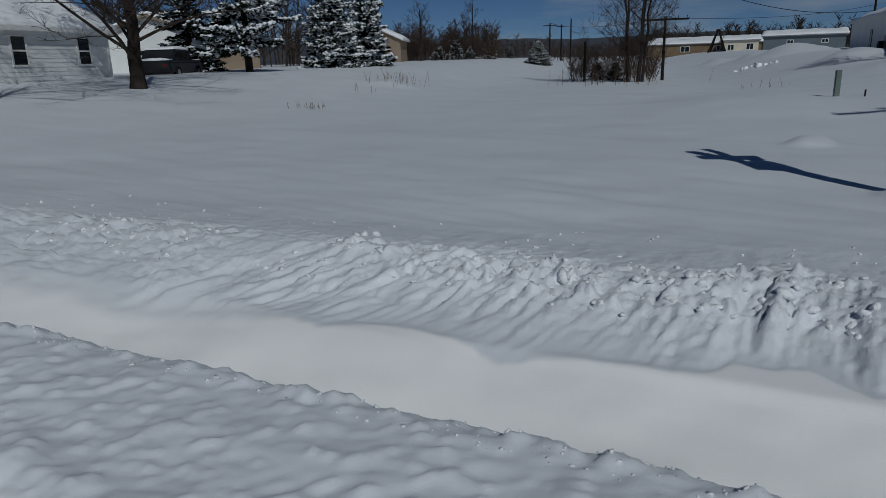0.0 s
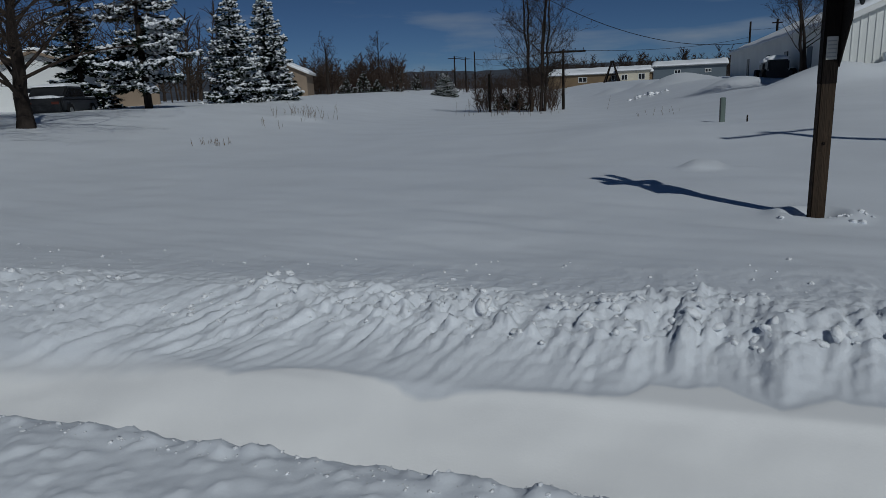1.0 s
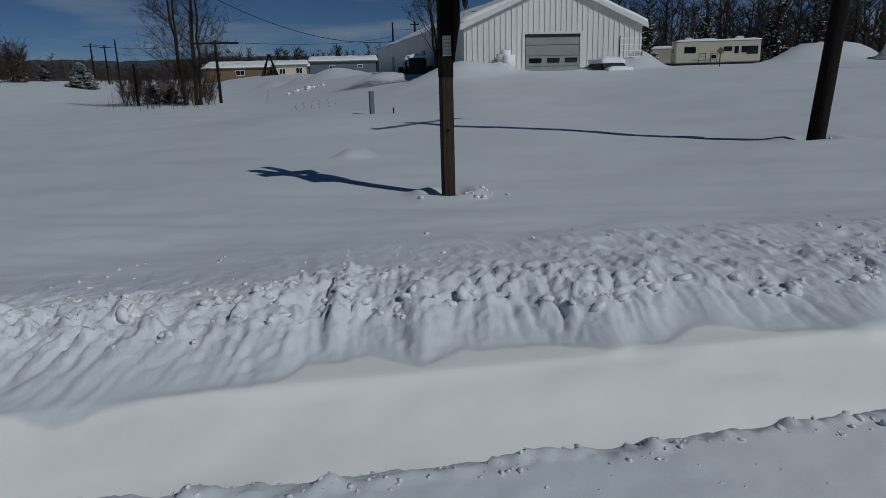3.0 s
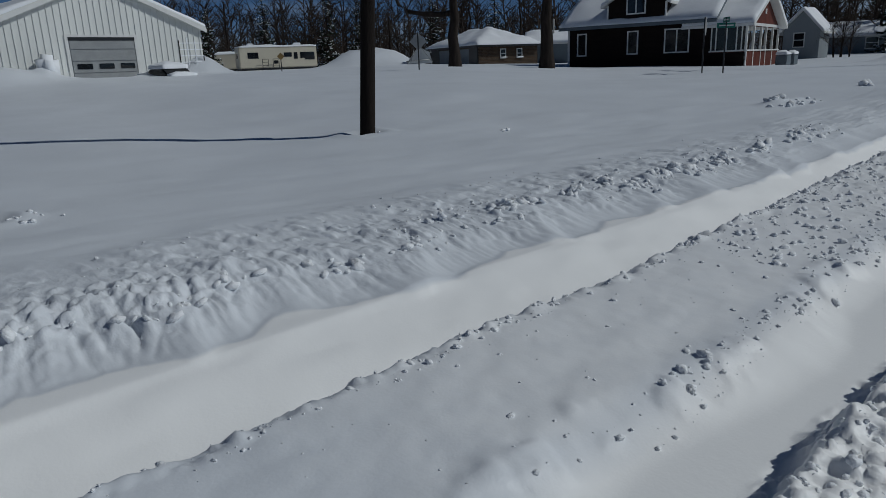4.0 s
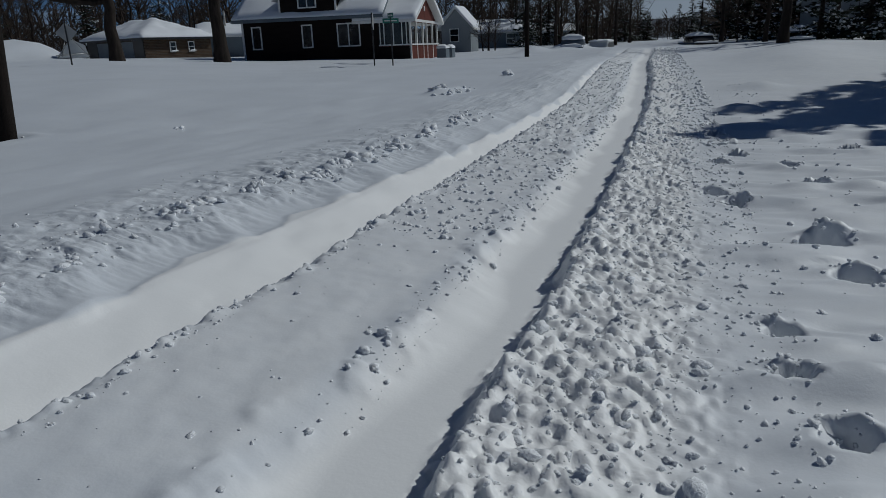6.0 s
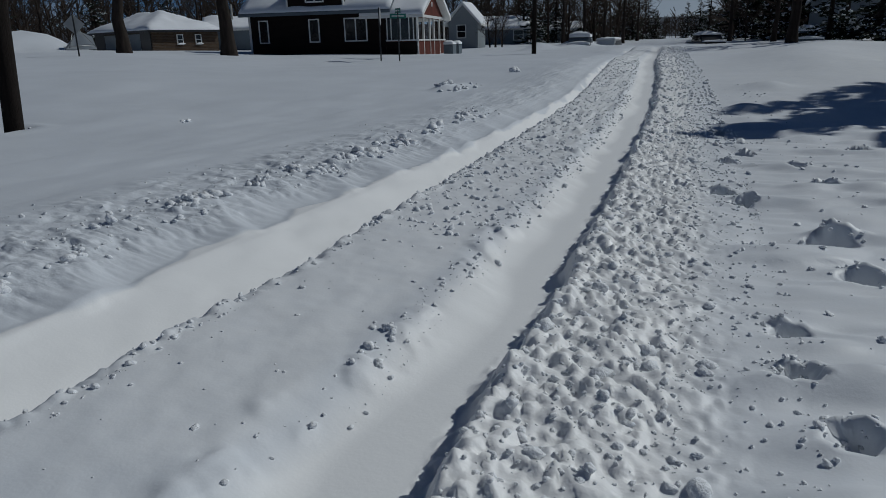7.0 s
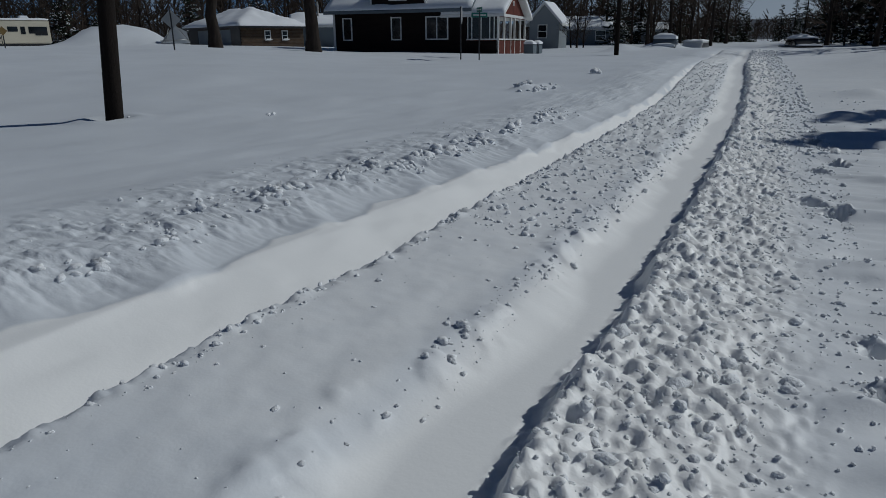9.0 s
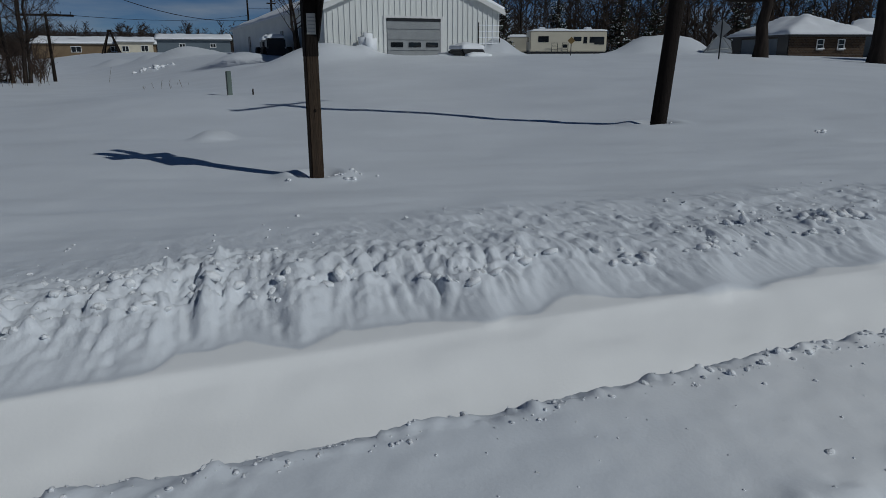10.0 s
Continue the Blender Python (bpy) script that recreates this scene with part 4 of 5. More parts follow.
def motorhome(label, az, d, turn, length, height, seed, detail=True):
    x, y = polar(az, d)
    top = thing("motorhome", label, "motorhome", x, y, ground_at(x, y) + 0.12, turn)
    body = block((0, length, 0, 2.4, 0.05, height), bevel=0.1)
    part("body", body, CREAM, top, "cream aluminium body")
    part("skirt", block((0.1, length - 0.1, 0.05, 2.3, -0.5, 0.06)), DARK, top)
    snow_on(top, 0.02, length - 0.02, 0.03, 2.37, lambda a, b: a * 0 + height - 0.03, 0.22, seed, 30, 12)
    if detail:
        for x0, w, z0, h in ((0.8, 1.0, 0.95, 0.55), (4.2, 0.75, 1.05, 0.4), (5.15, 0.35, 0.85, 0.6), (5.75, 0.5, 0.9, 0.55), (3.2, 0.4, 0.45, 0.3)):
            part("window", block((x0, x0 + w, -0.025, 0.01, z0, z0 + h), bevel=0.01), GLASS, top, "dark tinted window")
        part("end_window", block((-0.025, 0.01, 0.7, 1.6, 1.0, 1.45), bevel=0.01), GLASS, top)
        part("cab_window", block((length - 1.2, length - 0.25, -0.03, 0.01, 0.75, 1.45), bevel=0.01), GLASS, top)
        for x0 in (2.05, 3.05):
            part("rack", block((x0, x0 + 0.04, -0.3, -0.26, 0, 0.9), (x0 + 0.55, x0 + 0.59, -0.3, -0.26, 0, 0.9), (x0, x0 + 0.59, -0.3, -0.26, 0.28, 0.32), (x0, x0 + 0.59, -0.3, -0.26, 0.58, 0.62), (x0, x0 + 0.59, -0.3, -0.26, 0.86, 0.9)), DARK, top, "dark tubular rack")
        part("roof_vent", block((1.0, 1.6, 0.8, 1.4, height + 0.1, height + 0.36), bevel=0.08), SNOW_ROOF, top)
        part("roof_vent", block((5.4, 6.1, 0.8, 1.4, height + 0.1, height + 0.36), bevel=0.08), SNOW_ROOF, top)
    return top


steel_shed()
brown_house()
brick_garage()
left_house()
garage_house()
small_gable("small tan barn behind the spruces with snowy gable", -34.2, 75, 5.6, 7, 2.3, 3.6, 34 - 8, TAN, 31)
small_gable("pale blue gabled house with snow on its roof", 67.6, 62, 2.6, 3.5, 2.2, 3.6, -90 + 10, PALEBLUE, 32, windows=((-0.5, 0.9, 0.7, 1.0),))
# White house: the blue-grey wall colour stands for shade on this side.
small_gable("white low house among trees, wall greyed for shade, snowy roof", 70.6, 80, 6, 8, 1.7, 2.9, -90 + 20, BLUEGREY, 33, "x", windows=((1.5, 0.5, 1.0, 1.0),))
small_gable("white shed far down the lane under trees", 75.2, 98, 6, 6, 1.5, 2.4, -90 + 14, PALEBLUE, 34, "x")
small_gable("grey house with a steep snowy gable beyond the lane", 95.9, 62, 6, 8, 2.6, 5.0, -90 - 6, PALEBLUE, 35, windows=((-1, 0.7, 0.8, 1.1), (1, 0.7, 0.8, 1.1)))
small_gable("low grey shed beside the brick garage with snowy roof", 49.8, 64, 5, 6, 1.7, 2.6, -50, BLUEGREY, 36, "x")
long_low("trailer", "blue-grey trailer home with a snowy flat roof", -4.2, 1.1, 108, 1.85, BLUEGREY, 41, ((0.3, 0.9, 0.7, 0.4), (0.72, 0.9, 0.7, 0.4)))
long_low("storage_building", "long low tan storage building with snowy roof", -12.4, -4.3, 130, 1.5, WOODTAN, 42, ((0.3, 0.3, 1.4, 0.8), (0.62, 0.4, 1.0, 0.7)))
long_low("storage_building", "whitewashed end of a long low storage building", -6.9, -4.5, 126, 1.75, CREAM, 43, ((0.12, 0.35, 0.9, 0.8), (0.66, 0.35, 1.0, 0.9)))
long_low("storage_building", "low snow-roofed shed behind the storage building", -12.0, -4.4, 150, 2.3, WOODTAN, 44)
motorhome("cream motorhome parked in deep snow with snowy roof", 24.7, 68, -28 + 12, 7.4, 2.0, 45)
motorhome("white camper parked beside the motorhome in shade", 22.9, 72, -24, 2.4, 1.5, 46, False)

# ---- cars under snow ----
cx, cy = polar(-50.0, 37)
car("dark parked car half buried in snow by the garage", cx, cy, 118, DARK, seed=50, sunk=0.3, snow=0.14, length=4.2)
cx, cy = polar(77.0, 53)
car("parked car almost buried under drifted snow", cx, cy, 8, BLUEGREY, snow=0.4, seed=51, sunk=1.3)
cx, cy = polar(79.1, 60)
car("white pickup parked at the end of the lane", cx, cy, 175, SIDING_WHITE, height=1.75, seed=52, sunk=1.3)
cx, cy = polar(86.3, 58)
car("dark car parked across the lane under snow", cx, cy, 20, DARK, length=4.9, snow=0.22, seed=53, sunk=0.8)
cx, cy = polar(93.0, 56)
car("pale car buried in snow by the trees", cx, cy, 8, BLUEGREY, snow=0.3, seed=54, sunk=0.8)

# ---- tarp-covered heap ----
def tarp_heap():
    x, y = polar(36.4, 59)
    top = thing("tarp_shelter", "tarp frame with torn grey sheeting beside a snow heap", "shelter", x, y, ground_at(x, y), -36)
    part("sheeting", prism([(1.3, 0.0), (3.5, 0.0), (3.3, 0.9), (2.4, 1.35)], -0.25, 0.3), TARP, top, "torn grey sheeting")
    t = Tubes()
    for a, b in (((1.4, -0.3, 0), (2.5, -0.3, 1.4)), ((2.5, -0.3, 1.4), (3.5, -0.3, 0.1)), ((1.7, -0.3, 0.1), (2.0, -0.3, 1.1)), ((1.3, -0.3, 0.2), (3.4, -0.3, 0.3))):
        t.add([Vector(a), Vector(b)], [0.035, 0.03], 5)
    t.make("frame_tubes", GREY_STEEL, top)


tarp_heap()


# ---- posts, poles and signs ----
def crossing_post():
    """Square timber post with a crossbuck, seen nearly edge-on."""
    x, y = 1.06, 7.5
    g = ground_at(x, y)
    top = thing("crossing_post", "weathered timber crossing post with dark crossbuck boards", "post", x, y, g - 0.25, 6)
    bm = block((-0.068, 0.068, -0.07, 0.07, 0, 3.4), bevel=0.012)
    part("timber", bm, WOOD_POST, top, "split grey-brown timber")
    # Darker sleeve: shade of the crossbuck boards on the post, put into colour.
    part("band", block((-0.071, 0.071, -0.074, 0.074, 1.62, 3.2), bevel=0.01), WOOD_POLE, top, "upper length darkened for the shade of the boards")
    part("plate", block((-0.045, 0.05, -0.082, -0.0745, 1.85, 2.06), bevel=0.002), PAPER, top, "weathered pale metal plate")
    for k in range(5):
        part("plate_line", block((-0.035, 0.04, -0.0845, -0.082, 1.87 + k * 0.036, 1.882 + k * 0.036)), GREY_STEEL, top)
    cz = 2.86
    for s in (-1, 1):
        bm = block((-0.015, 0.015, -0.68, 0.68, -0.12, 0.12), bevel=0.006)
        ob = part("crossbuck_blade", bm, DARK, top, "dark back of a crossbuck blade")
        ob.matrix_basis = pose(0.10 + 0.032 * (s > 0), 0, cz, s * 45)
    bm = side_prism([(-0.05, 1.78), (0.06, 1.78), (0.36, 2.2), (0.36, 2.5), (-0.34, 2.5), (-0.34, 2.2)], 0.072, 0.088)
    part("side_board", bm, WOOD_POLE, top, "dark tapering board")
    part("bolt", block((-0.015, 0.015, -0.082, -0.07, 1.05, 1.08), bevel=0.006), WOOD_POLE, top, "rusty bolt head")
    return top


def utility_pole(label, x, y, r, height, arm=2.4, arm_turn=0.0, lean=(0, 0), mat=None, pins=True, arm_z=0.35, group="", plate=False):
    top = thing("utility_pole", label, "pole", x, y, ground_at(x, y) - 0.3, 0, group)
    pole_bm(r * 1.04, r * 0.72, height, 14, lean).make("shaft", mat or WOOD_POLE, top)
    if arm:
        bar = part("crossarm", block((-arm / 2, arm / 2, -0.05, 0.05, -0.06, 0.06), bevel=0.01), WOOD_POLE, top, "timber crossarm")
        bar.matrix_basis = pose(lean[0], lean[1], height - arm_z, 0, 0, arm_turn)
        for k in range(6 if pins else 0):
            px = -arm / 2 + 0.15 + k * (arm - 0.3) / 5
            t = Tubes()
            t.add([Vector((px, 0, 0.05)), Vector((px, 0, 0.14)), Vector((px, 0, 0.15)), Vector((px, 0, 0.22))], [0.015, 0.015, 0.04, 0.02], 6)
            t.make("insulator", GLASS, bar)
    if plate:
        ob = part("pole_plate", block((0.0, 0.02, -0.16, 0.16, 0, 0.5), bevel=0.006), SIGN_BACK, top, "small grey metal plate")
        ob.matrix_basis = pose(r + 0.03, 0, 2.05, 0, 0, -55)
    return top


def sign_post(label, x, y, height, shape, turn, mat, size=0.33, r=0.03, back=True):
    top = thing("road_sign", label, "sign", x, y, ground_at(x, y) - 0.2, turn)
    pole_bm(r, r, height, 8).make("post", DARK, top)
    if shape == "diamond":
        bm = prism([(0, -size * 1.4), (size * 1.4, 0), (0, size * 1.4), (-size * 1.4, 0)], -0.012, 0.0)
        ob = part("plate", bm, mat, top)
        ob.matrix_basis = pose(0, 0.05 if back else -0.04, height - size * 1.35)
    elif shape == "octagon":
        c = [(size * 1.08 * math.cos(radians(22.5 + 45 * k)), size * 1.08 * math.sin(radians(22.5 + 45 * k))) for k in range(8)]
        ob = part("plate", prism(c, -0.012, 0.0), mat, top)
        ob.matrix_basis = pose(0, -0.04, height - size)
    else:
        for k, (w, tz) in enumerate(((0.75, 0), (0.6, 90))):
            ob = part("name_blade", block((-w / 2, w / 2, -0.01, 0.01, 0, 0.2), bevel=0.004), mat, top, "green street name blade")
            ob.matrix_basis = pose(0, 0, height - 0.42 + 0.22 * k, 0, 0, tz + 10)
            part("blade_line", block((-w / 2 + 0.08, w / 2 - 0.08, -0.014, 0.014, 0.075, 0.125)), TRIM, ob)
    return top


crossing_post()
utility_pole("thick dark wooden utility pole standing in the snow field", 7.49, 10.42, 0.138, 8.5, 2.6, 34, (0.46, -0.3), plate=True)
px, py = polar(-11.2, 48)
utility_pole("old telegraph pole with a long crossarm and insulators", px, py, 0.105, 4.3, 2.95, 11, arm_z=0.2)
px, py = polar(-17.2, 48)
utility_pole("short dark pole stub among the brush", px, py, 0.1, 2.9, 0)
for a, d, h, arm in ((-20.0, 120, 6.2, 2.2), (-19.1, 124, 6.4, 1.6), (-18.35, 118, 7.2, 0), (2.6, 90, 6.4, 0), (4.4, 76, 5.6, 1.0)):
    px, py = polar(a, d)
    utility_pole("distant weathered utility pole beyond the field", px, py, 0.14, h, arm, 20, pins=False, group="distant poles")
px, py = polar(73.3, 37)
utility_pole("slim dark utility pole beside the snowy lane", px, py, 0.12, 9.0, 2.0, 80)
px, py = polar(38.6, 31)
sign_post("diamond road sign seen from its bare back", px, py, 1.75, "diamond", -38, SIGN_BACK, 0.27)
px, py = polar(27.85, 46)
sign_post("small faded yellow sign on a leaning post", px, py, 1.35, "diamond", -20, YELLOW_SIGN, 0.17, back=False)
px, py = polar(60.9, 31.5)
sign_post("stop sign on a dark post seen edge-on", px, py, 2.45, "octagon", 24, SIGN_BACK, 0.36)
px, py = polar(62.4, 31)
sign_post("green street name sign on a slim post", px, py, 2.4, "blades", -50, GREEN_SIGN)


def marker_post():
    x, y = polar(1.02, 20.0)
    top = thing("marker_post", "faded grey-green square marker post", "post", x, y, ground_at(x, y) - 0.2, 10)
    part("timber", block((-0.065, 0.065, -0.055, 0.055, 0, 0.85), bevel=0.012), POST_GREEN, top)
    part("edge_strip", block((-0.073, -0.065, -0.05, 0.05, 0.1, 0.83)), DARK, top, "dark strip down one edge")
    x, y = polar(2.8, 19.6)
    top = thing("stake", "short dark stake poking from the snow", "stake", x, y, ground_at(x, y) - 0.1)
    pole_bm(0.022, 0.02, 0.27, 6).make("stick", WOOD_POLE, top)


marker_post()


def windmill_stand():
    """Dark four-legged stand by the storage building."""
    x, y = polar(-7.35, 112)
    top = thing("yard_windmill", "dark four-legged yard stand in the snow", "stand", x, y, ground_at(x, y) - 0.1)
    for sx in (-1, 1):
        for sy in (-1, 1):
            t = Tubes()
            t.add([Vector((sx * 1.1, sy * 1.1, 0)), Vector((sx * 0.15, sy * 0.15, 3.0))], [0.13, 0.1], 5)
            t.make("leg", WOOD_POLE, top)
    part("head", block((-0.3, 0.3, -0.3, 0.3, 2.95, 3.3), bevel=0.04), WOOD_POLE, top)
    part("brace", block((-0.8, 0.8, -0.8, -0.72, 1.1, 1.22)), WOOD_POLE, top)


windmill_stand()


def yard_clutter():
    """Machine parked by the shed wall and a covered car in front of it."""
    x, y = 3.4, 44.0
    top = thing("snow_plough_truck", "dark machinery under snow beside the shed", "machine", x, y, ground_at(x, y) - 0.4, 95)
    part("chassis", block((-1.6, 1.6, -0.7, 0.7, 0.3, 0.85), bevel=0.06), DARK, top)
    part("hood", block((0.2, 1.5, -0.6, 0.6, 0.85, 1.35), bevel=0.1), DARK, top)
    part("seat_frame", block((-1.2, -0.2, -0.55, 0.55, 0.85, 1.45), bevel=0.08), DARK, top)
    for sx in (-1.1, 1.1):
        for sy in (-0.75, 0.75):
            bm = bmesh.new()
            bmesh.ops.create_cone(bm, cap_ends=True, segments=18, radius1=0.5, radius2=0.5, depth=0.25)
            part("wheel", bm, TYRE, top).matrix_basis = pose(sx, sy, 0.45, 90)
    snow_on(top, 0.2, 1.5, -0.6, 0.6, lambda a, b: a * 0 + 1.34, 0.28, 71, 10, 10, name="hood_snow")
    snow_on(top, -1.2, -0.2, -0.55, 0.55, lambda a, b: a * 0 + 1.44, 0.25, 72, 10, 10, name="seat_snow")


yard_clutter()
cx, cy = polar(19.5, 35.2)
car("small dark car buried under a dome of snow", cx, cy, 100, DARK, length=3.2, width=1.5, height=1.25, snow=0.35, seed=75, sunk=1.0)


# ---- overhead cables ----
def cable(label, a, b, sag, r=0.02):
    t = Tubes()
    n = 24
    t.add([Vector(a).lerp(Vector(b), k / n) - Vector((0, 0, sag * 4 * (k / n) * (1 - k / n))) for k in range(n + 1)], [r] * (n + 1), 4)
    ob = t.make("overhead_cable", WIRE)
    return tagged(ob, label, "cable", "overhead cables")


def high(az, d, el):
    x, y = polar(az, d)
    return (x, y, 1.35 + d * math.tan(radians(el)))


cable("sagging black overhead cable across the sky", high(-14, 60, 7.6), high(4.4, 76, 2.75), 2.2, 0.03)
cable("thin black cable between distant poles", high(-11.3, 48, 2.75), high(2.6, 90, 2.9), 0.5, 0.02)
cable("thin black cable between distant poles", high(2.6, 90, 3.4), high(12, 60, 4.6), 0.4, 0.02)
cable("thin black cable between distant poles", high(-20.0, 120, 2.7), high(-11.3, 48, 2.7), 0.6, 0.025)

# ---- trees near the field ----
bx, by = polar(-52.5, 26.0)
bare_tree("bare_tree", "broad bare deciduous tree with dark trunk and fine twigs", bx, by, 6.0, 0.25, 101, 34, 0.17, 0.85, 4, lean=0.06, forks=(3, 4), droop=0.3)
bx, by = polar(-63.0, 22.0)
bare_tree("bare_tree", "bare deciduous tree reaching over the white house", bx, by, 6.0, 0.2, 102, 18, 0.25, 0.9, 4, forks=(3, 4), droop=0.3)
bx, by = polar(-13.3, 46)
bare_tree("bare_tree", "tall clump of slender bare stems with fine twigs", bx, by, 10.5, 0.085, 103, 15, 0.12, 0.26, 3, stems=5)
bx, by = polar(-30.4, 80)
bare_tree("bare_tree", "rounded bare tree in front of brushwood", bx, by, 5.8, 0.2, 104, 12, 0.3, 0.42, 3)
bx, by = polar(-26.2, 86)
bare_tree("bare_tree", "slim bare tree above the hedgerow", bx, by, 6.6, 0.14, 105, 12, 0.3, 0.3, 3)
bx, by = polar(6.35, 36.5)
bare_tree("bare_tree", "slender bare tree against the shed's side wall", bx, by, 4.6, 0.09, 106, 10, 0.3, 0.42, 3, stems=2)
bx, by = polar(41.6, 40)
tree_a = bare_tree("bare_tree", "massive dark tree trunk with a long side limb", bx, by, 9, 0.34, 107, 7, 0.42, 0.5, 3)
bx, by = polar(49.05, 38)
tree_b = bare_tree("bare_tree", "massive dark trunk with a torn pale scar", bx, by, 9, 0.38, 108, 7, 0.5, 0.5, 3)
boughs = Tubes()
boughs.add([Vector((0, 0, 3.1)), Vector((-0.5, 0.4, 3.0)), Vector((-1.2, 1.0, 3.05)), Vector((-1.9, 1.6, 3.2)), Vector((-2.3, 2.0, 3.6)), Vector((-2.5, 2.2, 4.3))], [0.17, 0.15, 0.14, 0.12, 0.1, 0.07], 8)
boughs.make("side_limb", BARK, tree_a)
scar = block((-0.1, 0.1, -0.02, 0.06, 0, 0.75), bevel=0.03)
scar_ob = part("bark_scar", scar, PAPER, tree_b, "pale torn bark with snow")
scar_ob.matrix_basis = pose(0.2, -0.3, 1.9, 0, 0, 35)
bx, by = polar(70.2, 60)
bare_tree("shrub", "rounded leafless shrub dusted with snow", bx, by, 2.9, 0.06, 109, 14, 0.1, 0.5, 2, stems=4)
bx, by = polar(92.2, 45)
bare_tree("bare_tree", "dark trunk with drooping boughs beside the lane", bx, by, 9, 0.3, 110, 12, 0.2, 0.5, 3, droop=0.2)
for k, (a, d, h) in enumerate(((75.6, 64, 9.5), (77.2, 68, 10), (78.8, 72, 9.5), (80.2, 70, 8), (81.3, 84, 7), (88.0, 62, 9), (91.0, 55, 9), (95.5, 58, 9), (76.0, 78, 8), (72.4, 82, 8.5), (74.2, 95, 10), (80.5, 100, 9), (78.0, 90, 9), (88.5, 110, 10), (90.2, 70, 8), (66.0, 90, 10), (62.0, 85, 9), (56.5, 80, 10), (52.0, 84, 9), (47.0, 80, 9), (43.0, 84, 10), (39.8, 78, 8), (36.5, 90, 9), (33.0, 88, 9), (28.2, 92, 10), (24.0, 90, 9))):
    bx, by = polar(a, d)
    bare_tree("bare_tree", "tall bare tree standing behind the houses", bx, by, h, 0.17, 120 + k, 12, 0.22, 0.36, 2, group="bare trees behind the houses", forks=(4, 6))

bx, by = polar(-44.2, 36)
spruce("open-crowned spruce with snow-laden drooping boughs", bx, by, 9.2, 2.7, 201, 0.15, 1.3, 0.75, thin=1.1, load=1.2)
bx, by = polar(-37.6, 44)
spruce("dense pointed spruce heavily loaded with snow", bx, by, 7.0, 2.1, 202, 0.0, 1.35, 1.1, load=1.2)
bx, by = polar(-35.0, 47)
spruce("dense pointed spruce heavily loaded with snow", bx, by, 7.2, 2.0, 203, 0.0, 1.3, 1.05, load=1.2)
bx, by = polar(-48.5, 41)
spruce("spruce standing behind the bare tree", bx, by, 8.5, 1.9, 204, 0.05, 0.4, 0.8)
bx, by = polar(-20.9, 85)
spruce("small round snow-covered spruce by the old railway bed", bx, by, 3.0, 2.0, 205, 0.0, 0.8, 1.2, load=0.9)
for k, (a, d, h, r) in enumerate(((31.6, 74, 7.2, 1.9), (34.2, 80, 7.6, 1.8), (26.8, 80, 8, 2.0), (22.6, 60, 5.0, 1.0), (82.0, 130, 8, 2.2), (86.5, 120, 9, 2.4), (89.0, 95, 9, 2.5), (94.5, 50, 8, 2.3), (97.5, 46, 8, 2.4), (72.0, 100, 10, 2.6), (-27.6, 80, 2.4, 1.6), (-24.8, 88, 3.4, 1.2), (-28.9, 80, 1.8, 1.3), (-26.4, 82, 1.6, 1.4), (-16.2, 52, 1.5, 0.9), (-14.8, 50, 1.3, 0.9), (-23.2, 100, 2.6, 1.2), (91.0, 62, 7, 2.2), (99.5, 40, 8, 2.3), (58.0, 95, 10, 2.4), (75.0, 88, 9, 2.4), (77.8, 96, 9, 2.4), (73.2, 78, 7, 2.0), (80.2, 115, 9, 2.4), (45.0, 95, 10, 2.4), (40.0, 70, 7, 1.6), (80.9, 92, 6.5, 2.0), (82.6, 105, 4.2, 1.5), (84.9, 112, 5.2, 1.3), (85.8, 104, 5.6, 1.8), (88.2, 74, 8.5, 2.3), (89.6, 66, 9, 2.6), (93.2, 64, 9, 2.6), (95.2, 68, 8, 2.4))):
    bx, by = polar(a, d)
    spruce("dark evergreen dusted with snow in the tree line", bx, by, h, r, 220 + k, 0.04, 0.3, 0.6, group="evergreens in the tree line", thin=0.6)
for k, (bx, by, h) in enumerate(((16.8, -5.9, 8.2), (16.3, -7.6, 7.6), (18.6, -7.2, 9.6), (20.5, -9.2, 9.5), (22.6, -8.6, 11.5), (26.5, -11.0, 12.5), (19.0, -10.2, 8.5), (31.0, -13.5, 13))):
    spruce("tall dark evergreen on the shoulder side of the lane", bx, by, h, 2.7, 260 + k, 0.03, 0.15, 0.8, group="evergreens beside the lane", thin=0.6)


